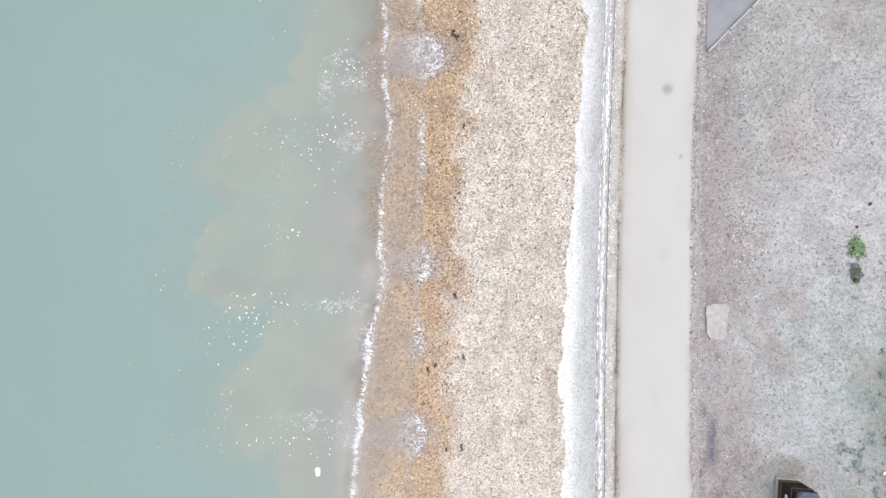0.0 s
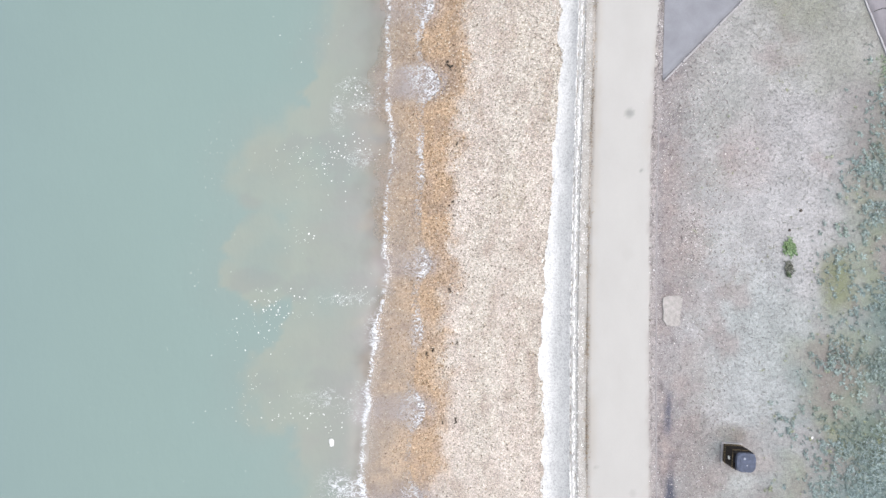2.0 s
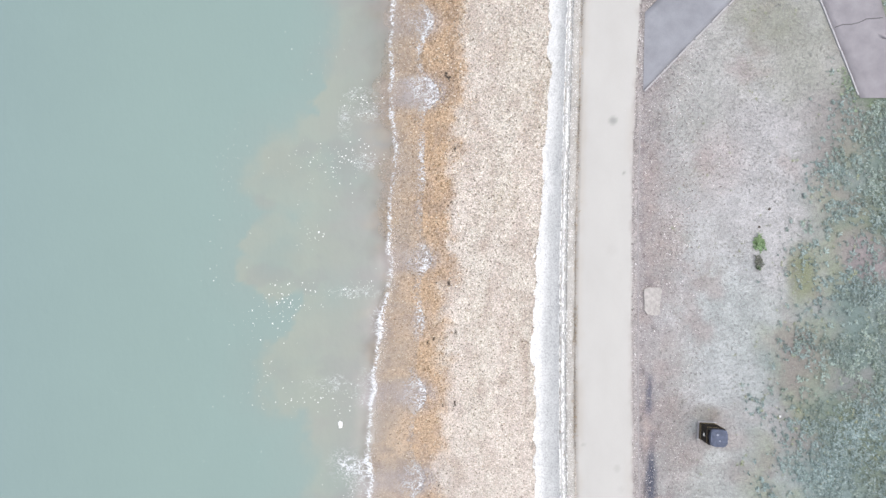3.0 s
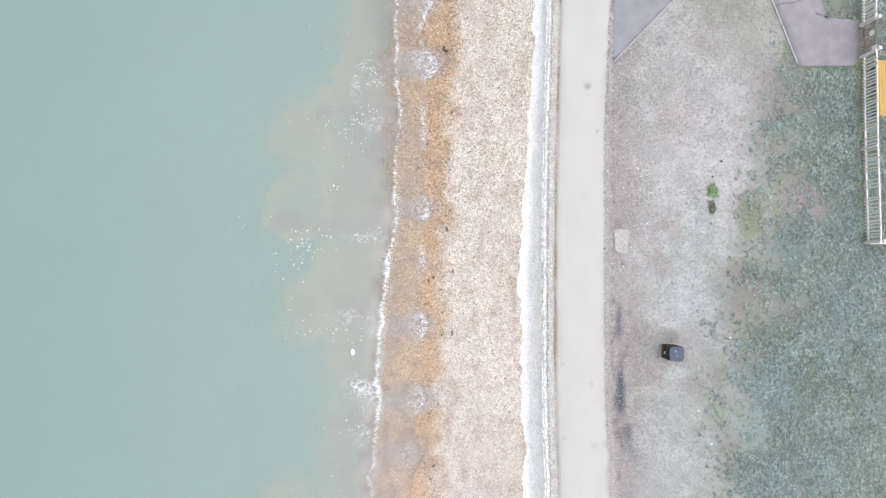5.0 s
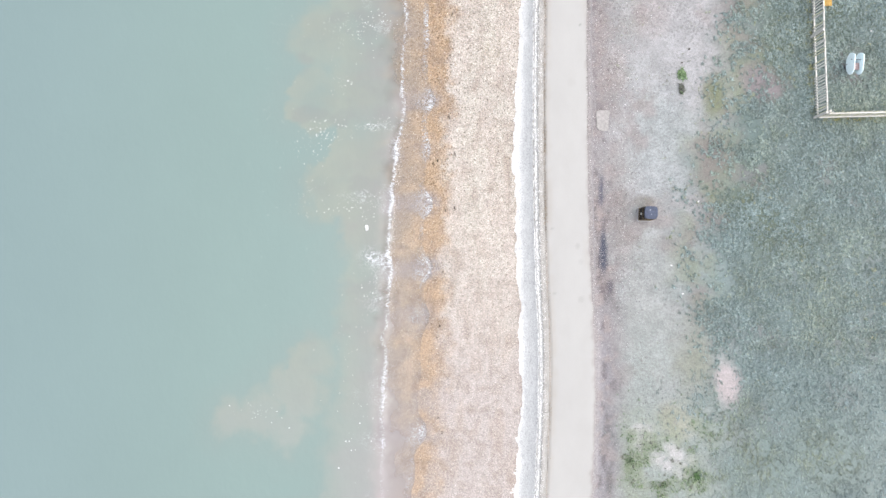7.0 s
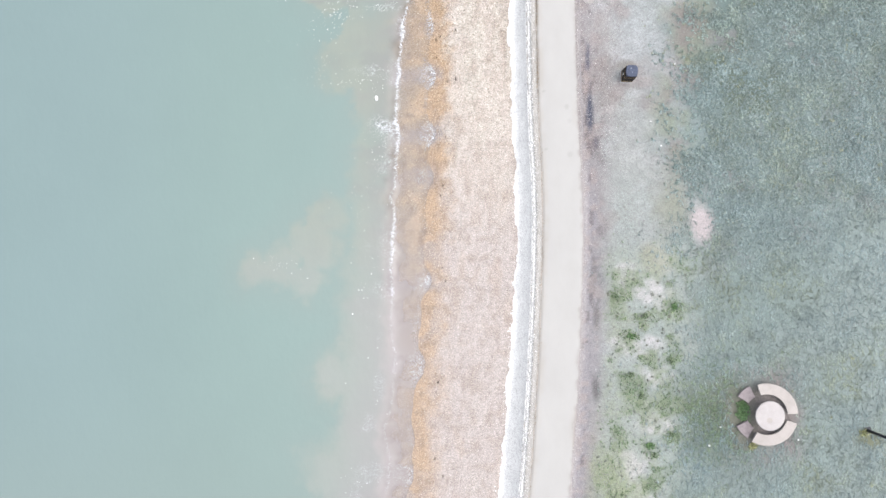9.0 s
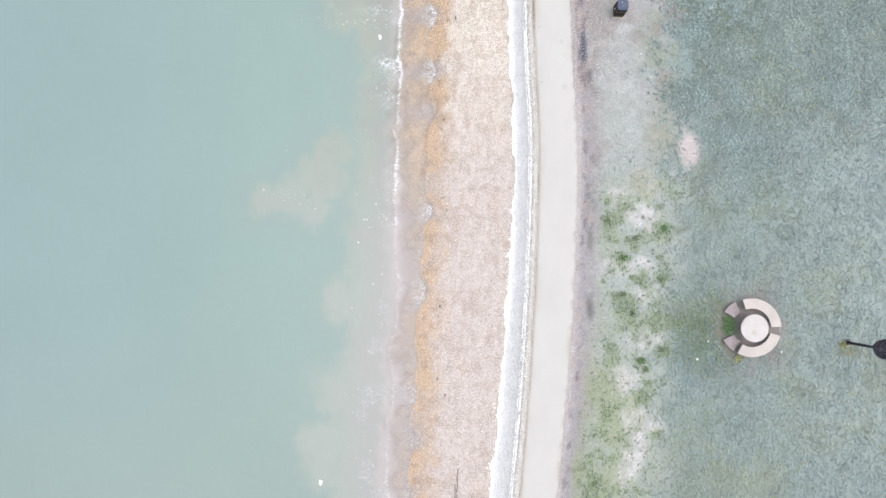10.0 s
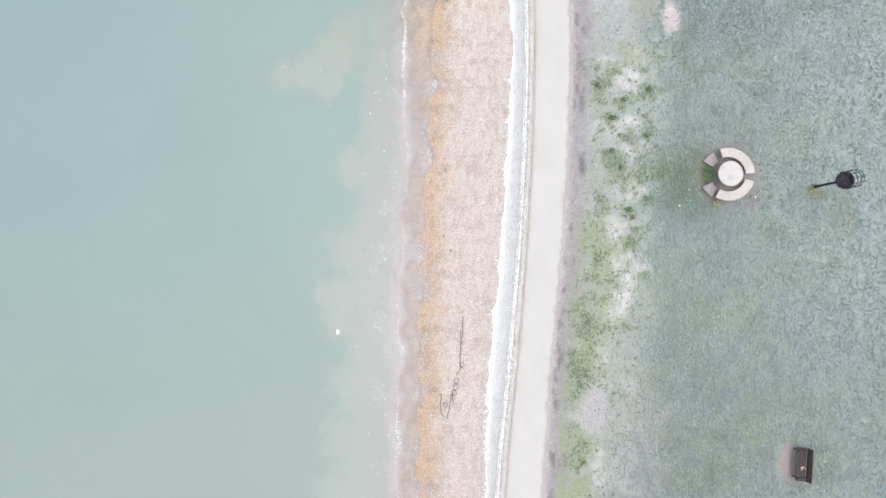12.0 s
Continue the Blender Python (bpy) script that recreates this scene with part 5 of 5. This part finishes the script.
plant(12.27, 0.12, 0.34, 0.07, 260, LEAF_BRIGHT, "bushy bright green weed on bleached turf", "weeds in turf")
plant(12.25, -0.60, 0.26, 0.07, 130, LEAF_DULL, "low grey-green weed on bleached turf", "weeds in turf")
plant(12.22, -0.85, 0.12, 0.10, 60, LEAF_GREEN, "small green weed on bleached turf", "weeds in turf")
plant(15.78, -25.2, 0.42, 0.13, 200, LEAF_DARK, "lush green grass clump beside a stone table")
plant(15.72, -25.65, 0.4, 0.12, 180, LEAF_DARK, "lush green grass clump beside a stone table")
for x, y, r in ((9.4, -19.3, 0.24), (12.4, -19.9, 0.28), (10.9, -20.4, 0.24), (10.2, -21.5, 0.28), (12.2, -22.8, 0.24), (10.1, -23.6, 0.22), (10.6, -24.7, 0.2), (11.0, -27.4, 0.3), (11.2, -27.9, 0.22), (12.1, -26.8, 0.24)):
    plant(x, y, r, 0.12, 80, LEAF_DARK if r > 0.25 else LEAF_GREEN, "fresh green weed clump on pale bare soil", "weeds beside the path")
for x, y, r in ((12.68, 1.41, 0.055), (12.30, 0.72, 0.045)):
    bm = bmesh.new()
    bmesh.ops.create_icosphere(bm, subdivisions=2, radius=r)
    for v in bm.verts:
        v.co *= 0.85 + 0.3 * noise.random()
        v.co.z *= 0.6
    ob = tagged(part("dark_stone", bm, WEED, smooth=True), "small dark stone lying in bleached turf", "stone")
    ob.matrix_basis = pose(x, y, zat(x, y) + r * 0.3)


for x, y, r in ((14.6, -26.3, 0.05), (14.0, -27.3, 0.06), (18.5, -26.9, 0.06), (19.6, -25.4, 0.04), (11.5, -9.6, 0.05), (12.9, -6.4, 0.05), (12.0, -11.0, 0.06), (21.8, 2.2, 0.05)):
    bm = bmesh.new()
    bmesh.ops.create_icosphere(bm, subdivisions=2, radius=r)
    for v in bm.verts:
        v.co *= 0.8 + 0.4 * noise.random()
        v.co.z *= 0.55
    ob = tagged(part("white_stone", bm, FOAM, smooth=True), "small white stone lying in the turf", "stone", "white stones in the turf")
    ob.matrix_basis = pose(x, y, zat(x, y) + r * 0.35, 0, 0, x * 50)
plant(21.80, -26.50, 0.3, 0.10, 90, LEAF_YELLOW, "yellowish grass tuft at the beacon's foot")
plant(16.2, -27.25, 0.3, 0.10, 110, LEAF_YELLOW, "yellow-green grass tuft beside a curved stone bench")

# seaweed on the strand line
def seaweed(x, y, r, seed):
    gen = random.Random(seed)
    bm = bmesh.new()
    for k in range(12):
        a = gen.uniform(0, 6.283)
        p = Vector((gen.uniform(-0.4, 0.4) * r, gen.uniform(-0.9, 0.9) * r, 0.012))
        for j in range(4):
            a += gen.uniform(-0.7, 0.7)
            q = p + Vector((math.cos(a), math.sin(a), 0)) * r * 0.15
            q.z = max(0.008, 0.012 + gen.uniform(-0.004, 0.025))
            w = Vector((-math.sin(a), math.cos(a), 0.2)) * gen.uniform(0.10, 0.2) * r
            vs = [bm.verts.new(v) for v in (p - w, q - w * 0.8, q + w * 0.8, p + w)]
            bm.faces.new(vs)
            p = q
    bmesh.ops.solidify(bm, geom=bm.faces[:], thickness=0.006)
    ob = tagged(part("seaweed", bm, WEED), "dark dried seaweed clump on damp shingle", "seaweed", "seaweed along the strand line")
    ob.matrix_basis = pose(x, y, zat(x, y) + 0.012)


for k, (x, y, r) in enumerate(((0.30, 7.07, 0.26), (0.63, 3.96, 0.13), (0.52, 1.75, 0.12), (0.43, -1.60, 0.15), (0.75, -3.6, 0.13), (-0.18, -3.90, 0.16), (-0.42, -4.05, 0.12), (0.72, -6.50, 0.17), (0.25, -6.6, 0.10), (0.1, -9.9, 0.12),
                               (-0.08, -12.8, 0.18), (-0.25, -13.4, 0.14), (0.05, -12.3, 0.1), (-0.26, -29.7, 0.2), (-0.72, -28.7, 0.2), (-0.5, -24.3, 0.18), (-0.2, -17.6, 0.14), (0.0, -18.4, 0.16), (-0.6, -24.9, 0.14), (0.5, 11.0, 0.2))):
    seaweed(x, y, r * (0.62 if y > -9 else 0.45), 40 + k)

# old rope washed up among the shingle
rope = tagged(new("rope"), "frayed dark rope with loops washed up on shingle", "rope")
rope.matrix_basis = pose(0, 0, 0)
lines = [[(0.42, -34.1), (0.40, -34.9), (0.36, -35.6)], [(0.25, -35.0), (0.22, -36.2), (0.18, -37.2), (0.22, -37.5)], [(0.36, -35.6), (0.30, -36.0)], [(0.30, -37.3), (0.05, -37.7), (-0.1, -38.0)],
         [(-0.35, -39.8), (-0.40, -39.0), (-0.62, -40.2), (-0.80, -40.9)], [(-1.12, -39.2), (-1.18, -39.9), (-1.14, -40.5), (-0.95, -40.7)]]
for pts in lines:
    fine = []
    for (ax, ay), (bx, by) in zip(pts, pts[1:]):
        for k in range(6):
            x, y = ax + (bx - ax) * k / 6 + 0.02 * math.sin(9 * ay + k), ay + (by - ay) * k / 6
            fine.append((x, y, zat(x, y) + 0.035))
    part("strand", tube(fine, 0.02, 6), ROPE, rope)
for cx, c_y, r in ((0.30, -37.25, 0.14), (-0.1, -38.3, 0.16), (-0.16, -38.7, 0.17), (-0.24, -39.1, 0.14), (-0.85, -39.9, 0.13)):
    ring = [(cx + r * math.cos(a), c_y + 1.2 * r * math.sin(a), zat(cx, c_y) + 0.04) for a in np.linspace(0, 6.1, 18)]
    part("loop", tube(ring, 0.018, 6), ROPE, rope)

# floating clump of dense foam
for x, y, r in ((-4.0, -7.5, 0.16), (-7.96, -34.95, 0.2)):
    bm = bmesh.new()
    bmesh.ops.create_icosphere(bm, subdivisions=3, radius=r)
    for v in bm.verts:
        v.co *= 0.8 + 0.5 * noise.noise(v.co * 9 + Vector((x, y, 0)))
        v.co.x *= 0.7
        v.co.z *= 0.25
    ob = tagged(part("foam_clump", bm, FOAM, smooth=True), "dense white foam clump afloat on silty water", "foam")
    ob.matrix_basis = pose(x, y, SEA + 0.01)


# ---- fence with a gate ----
def data_of(bm, mat, name):
    me = bpy.data.meshes.new(name)
    bmesh.ops.recalc_face_normals(bm, faces=bm.faces)
    bm.to_mesh(me)
    bm.free()
    me.materials.append(mat)
    return me


POST_WOOD = plain("grey_weathered_post", (0.52, 0.50, 0.47), 0.9, vary=0.2, scale=14)
PICKET = data_of(slab([(-0.03, 0), (0.03, 0), (0.03, 1.03), (0.0, 1.08), (-0.03, 1.03)], -0.009, 0.009), TIMBER, "picket")
PICKET_OLD = data_of(slab([(-0.03, 0), (0.03, 0), (0.03, 1.01), (0.0, 1.06), (-0.03, 1.01)], -0.009, 0.009), LICHEN, "picket")
PICKET_BROWN = data_of(slab([(-0.035, 0), (0.035, 0), (0.035, 1.0), (0.0, 1.05), (-0.035, 1.0)], -0.009, 0.009), BROWN_WOOD, "picket")
POST = data_of(block(0.10, 0.10, 1.2, bevel=0.012), POST_WOOD, "post")


def fence_run(fence, p, q, pitch, gaps=(), old=0.3, posts=True, seed=1):
    """Pickets on two rails between p and q."""
    gen = random.Random(seed)
    p, q = Vector((*p, 0)), Vector((*q, 0))
    d = (q - p).normalized()
    yaw = math.degrees(math.atan2(d.y, d.x))
    out = Vector((d.y, -d.x, 0))
    length = (q - p).length
    bays = max(1, round(length / 3.4))
    if posts:
        for k in range(bays + 1):
            c = p + d * length * k / bays - out * 0.065
            share("post", POST, pose(c.x, c.y, zat(c.x, c.y) - 0.06, 0, 0, yaw), fence)
    for k in range(bays):
        a, b = p + d * length * k / bays, p + d * length * (k + 1) / bays
        za, zb = zat(a.x, a.y), zat(b.x, b.y)
        for h in (0.16, 0.98):
            bm = block(length / bays, 0.05, 0.07, Matrix.Translation((0, 0, -0.035)), 0.005)
            rail = part("rail", bm, TIMBER, fence)
            c = (a + b) / 2 + out * 0.035
            rail.matrix_local = pose(c.x, c.y, (za + zb) / 2 + h, 0, -math.degrees(math.atan2(zb - za, (b - a).length)), yaw)
    count = int(length / pitch)
    for k in range(count):
        s = (k + 0.5) * pitch
        if any(g0 < s < g1 for g0, g1 in gaps):
            continue
        c = p + d * s
        me = PICKET_OLD if gen.random() < old else PICKET
        share("picket", me, pose(c.x, c.y, zat(c.x, c.y) + 0.03 + gen.uniform(-0.015, 0.015), 90 + gen.uniform(-1.5, 1.5), gen.uniform(-2.5, 2.5), yaw), fence)


fence = tagged(new("picket_fence"), "weathered pale timber picket fence with lichen and gaps", "fence")
fence_run(fence, (18.84, -2.20), (18.84, 6.05), 0.145, ((2.1, 2.35), (2.75, 3.1), (4.6, 4.9)), 0.3, True, 3)
fence_run(fence, (18.84, 7.50), (18.84, 13.0), 0.15, (), 0.5, True, 4)
side_fence = tagged(new("picket_fence"), "weathered timber picket fence with lichened rails in grass", "fence")
fence_run(side_fence, (18.95, -2.20), (29.0, -2.05), 0.10, (), 0.65, True, 5)

gate = thing("gate", 18.84, 6.78, "brown timber picket gate with white notices", "gate", 90)
for h in (0.20, 0.88):
    part("gate_rail", block(1.26, 0.04, 0.08, Matrix.Translation((0, -0.03, h)), 0.005), BROWN_WOOD, gate)
part("brace", block(1.25, 0.03, 0.07, pose(0, -0.032, 0.50, 0, -28, 0), 0.005), BROWN_WOOD, gate)
for k in range(9):
    share("picket", PICKET_BROWN, pose(-0.56 + 0.14 * k, 0, 0.05, 90, 0, 0), gate)
for sx in (-0.68, 0.68):
    part("gate_post", block(0.11, 0.11, 1.26, Matrix.Translation((sx, -0.02, 0)), 0.012), TIMBER, gate)
    part("post_cap", block(0.125, 0.125, 0.025, Matrix.Translation((sx, -0.02, 1.26)), 0.008), POST_WOOD, gate)
part("notice", block(0.24, 0.012, 0.30, Matrix.Translation((0.12, 0.02, 0.62)), 0.003), STICKER, gate, "white notice board")
part("notice", block(0.28, 0.012, 0.32, Matrix.Translation((-0.62, 0.045, 0.80)), 0.003), STICKER, gate, "white notice board")
part("hinge", block(0.30, 0.012, 0.04, Matrix.Translation((0.5, -0.056, 0.86)), 0.002), IRON, gate)
part("latch", block(0.12, 0.014, 0.03, Matrix.Translation((-0.58, -0.056, 0.90)), 0.002), IRON, gate)

# yellow slatted bench inside the fence
ybench = thing("bench", 19.42, 4.58, "long backless bench with golden yellow slats beside fence", "bench")
for k in range(4):
    part("slat", block(0.082, 2.46, 0.03, Matrix.Translation((-0.15 + 0.1 * k, 0, 0.42)), 0.006), YELLOW, ybench)
for yy in (-0.98, 0.0, 0.98):
    part("cross_bar", block(0.40, 0.06, 0.05, Matrix.Translation((0, yy, 0.37)), 0.006), IRON, ybench)
    for sx in (-0.14, 0.14):
        part("leg", block(0.06, 0.06, 0.37, Matrix.Translation((sx, yy, 0)), 0.006), IRON, ybench)

# white spring rider
rider = thing("spring_rider", 20.53, 0.33, "white twin-panel spring rider with pink seat in grass", "spring rider")
prof = []
for k in range(30):
    a = 2 * math.pi * k / 30
    yy, zz = 0.53 * math.cos(a), 0.37 * math.sin(a)
    zz += 0.10 * math.exp(-((yy - 0.36) / 0.16) ** 2) * (1 if math.sin(a) > 0 else 0) - 0.05 * math.exp(-((yy + 0.1) / 0.15) ** 2) * (1 if math.sin(a) > 0 else 0)
    prof.append((yy, zz))
for sx in (-0.22, 0.22):
    bm = slab(prof, -0.015, 0.015, 0.005)
    bmesh.ops.transform(bm, matrix=pose(sx, 0, 0.66, 90, 0, 90), verts=bm.verts)
    part("side_panel", bm, WHITE_PANEL, rider)
part("seat", block(0.40, 0.34, 0.05, Matrix.Translation((0, -0.12, 0.62)), 0.015), PINK_SEAT, rider, "faded pink moulded seat")
part("handle", rod(0.016, 0.56, pose(-0.28, 0.18, 0.80, 0, 90, 0)), IRON, rider)
part("foot_rest", rod(0.018, 0.62, pose(-0.31, 0.05, 0.40, 0, 90, 0)), IRON, rider)
coil = [(0.10 * math.cos(a), 0.10 * math.sin(a), 0.03 + 0.47 * a / 31.4) for a in np.linspace(0, 31.4, 90)]
part("spring", tube(coil, 0.013, 6), IRON, rider)
part("base_plate", rod(0.17, 0.03, None, 24), IRON, rider)

# ---- stone table with curved benches ----
table = thing("stone_table", 16.75, -25.50, "round pale cast-stone table on a plinth in turf", "table", 0, "", 1.86)
part("top", lathe([(0.001, 0.66), (0.70, 0.66), (0.755, 0.69), (0.765, 0.73), (0.745, 0.755), (0.001, 0.765)], 56), STONE_TOP, table, smooth=False)
part("pedestal", lathe([(0.001, -0.1), (0.40, -0.1), (0.40, 0.06), (0.28, 0.14), (0.26, 0.55), (0.40, 0.66), (0.001, 0.66)], 40), PLINTH, table)
for k, (x, y, r) in enumerate(((-0.25, 0.1, 0.10), (-0.05, -0.22, 0.14), (0.2, 0.15, 0.09), (0.3, -0.1, 0.07), (0.05, 0.3, 0.08))):
    part("inlay", rod(r, 0.006, Matrix.Translation((x, y, 0.7635)), 20), STONE_SEAT if k == 1 else STONE_TOP, table, "faint worn inlay disc")
for name, a0, a1 in (("upper", 1, 107), ("lower", -121, -17)):
    seat = thing("curved_bench", 16.75, -25.50, "curved cream cast-stone bench beside a round table", "bench", 0, "curved benches round the table", 1.84)
    part("seat", lathe([(1.06, 0.36), (1.60, 0.36), (1.63, 0.39), (1.63, 0.43), (1.60, 0.455), (1.07, 0.455), (1.05, 0.43), (1.05, 0.39), (1.06, 0.36)], 30, radians(a0), radians(a1)), STONE_SEAT, seat)
    for f in (0.15, 0.5, 0.85):
        c = a0 + (a1 - a0) * f
        part("support", lathe([(1.14, -0.12), (1.52, -0.12), (1.52, 0.36), (1.14, 0.36), (1.14, -0.12)], 4, radians(c - 6), radians(c + 6)), PLINTH, seat)
for a0, a1 in ((116, 146), (206, 237), (-15, -1)):
    foot = thing("plinth_block", 16.75, -25.50, "low grey concrete plinth block around stone table", "plinth", 0, "plinth blocks round the table", 1.84)
    part("block", lathe([(0.92, -0.12), (1.56, -0.12), (1.58, 0.0), (1.55, 0.012), (0.94, 0.012), (0.92, 0.0), (0.92, -0.12)], 10, radians(a0), radians(a1)), PLINTH, foot)

# ---- fire beacon ----
beacon = thing("fire_beacon", 22.02, -26.39, "black iron fire beacon with basket on a tall post", "beacon", 12)
part("foot_plate", block(0.34, 0.34, 0.03, bevel=0.006), IRON, beacon)
part("post", rod(0.085, 2.62, None, 18, 0.065), IRON, beacon, smooth=True)
part("collar", lathe([(0.06, 2.45), (0.11, 2.47), (0.11, 2.58), (0.06, 2.62)], 20), IRON, beacon)
part("bowl", lathe([(0.05, 2.58), (0.22, 2.62), (0.38, 2.74), (0.47, 2.90), (0.50, 3.08), (0.48, 3.08), (0.44, 2.92), (0.35, 2.78), (0.001, 2.66)], 36), IRON, beacon, smooth=True)
for h, r in ((3.08, 0.50), (3.42, 0.49), (3.76, 0.48), (4.02, 0.47)):
    hoop = [(r * math.cos(a), r * math.sin(a), h) for a in np.linspace(0, 2 * math.pi, 33)]
    part("hoop", tube(hoop, 0.020, 6), IRON, beacon)
for k in range(10):
    a = 2 * math.pi * k / 10
    part("bar", tube([(0.50 * math.cos(a), 0.50 * math.sin(a), 3.0), (0.485 * math.cos(a), 0.485 * math.sin(a), 3.6), (0.49 * math.cos(a), 0.49 * math.sin(a), 4.16)], 0.018, 6), IRON, beacon)

# ---- dark park bench facing the sea ----
bench = thing("park_bench", 20.32, -43.05, "dark brown slatted park bench on worn turf", "bench", -6)
for k in range(6):
    part("seat_slat", block(0.094, 2.0, 0.032, Matrix.Translation((-0.26 + 0.1 * k, 0, 0.43)), 0.006), DARK_WOOD, bench)
# upper two slats take the copy with light in its colour
for k in range(4):
    part("back_slat", block(0.03, 2.0, 0.10, pose(0.30 + 0.035 * k, 0, 0.50 + 0.105 * k, 0, 18, 0), 0.006), LIT_WOOD if k > 1 else DARK_WOOD, bench)
for yy in (-0.82, 0.82):
    part("front_leg", block(0.06, 0.06, 0.62, Matrix.Translation((-0.22, yy, 0)), 0.008), DARK_WOOD, bench)
    part("back_leg", block(0.07, 0.06, 0.95, pose(0.22, yy, 0, 0, 12, 0), 0.008), DARK_WOOD, bench)
    part("arm_rest", block(0.56, 0.075, 0.035, Matrix.Translation((0.03, yy, 0.62)), 0.008), DARK_WOOD, bench)
    part("seat_rail", block(0.50, 0.05, 0.07, Matrix.Translation((0.02, yy, 0.36)), 0.006), DARK_WOOD, bench)

# flowers left on the bench
bouquet = thing("flower_bunch", 20.42, -43.25, "small bunch of faded pink and white flowers on bench seat", "flowers", 30)
bouquet.matrix_basis = bouquet.matrix_basis @ Matrix.Translation((0, 0, 0.47))
gen = random.Random(12)
for k in range(9):
    c = Vector((gen.uniform(-0.16, 0.16), gen.uniform(-0.12, 0.12), 0.03))
    bm = bmesh.new()
    for j in range(6):
        a = 6.283 * j / 6
        d = Vector((math.cos(a), math.sin(a), 0.35))
        e = Vector((-math.sin(a), math.cos(a), 0))
        bm.faces.new([bm.verts.new(c + v) for v in (d * 0.004, d * 0.03 + e * 0.014, d * 0.05, d * 0.03 - e * 0.014)])
    part("blossom", bm, PETAL if k % 3 else STICKER, bouquet)
for k in range(4):
    part("stalk", rod(0.004, 0.3, pose(0.0, -0.04 + 0.03 * k, 0.02, 0, -88, 160 + 14 * k), 6), LEAF_DARK, bouquet)
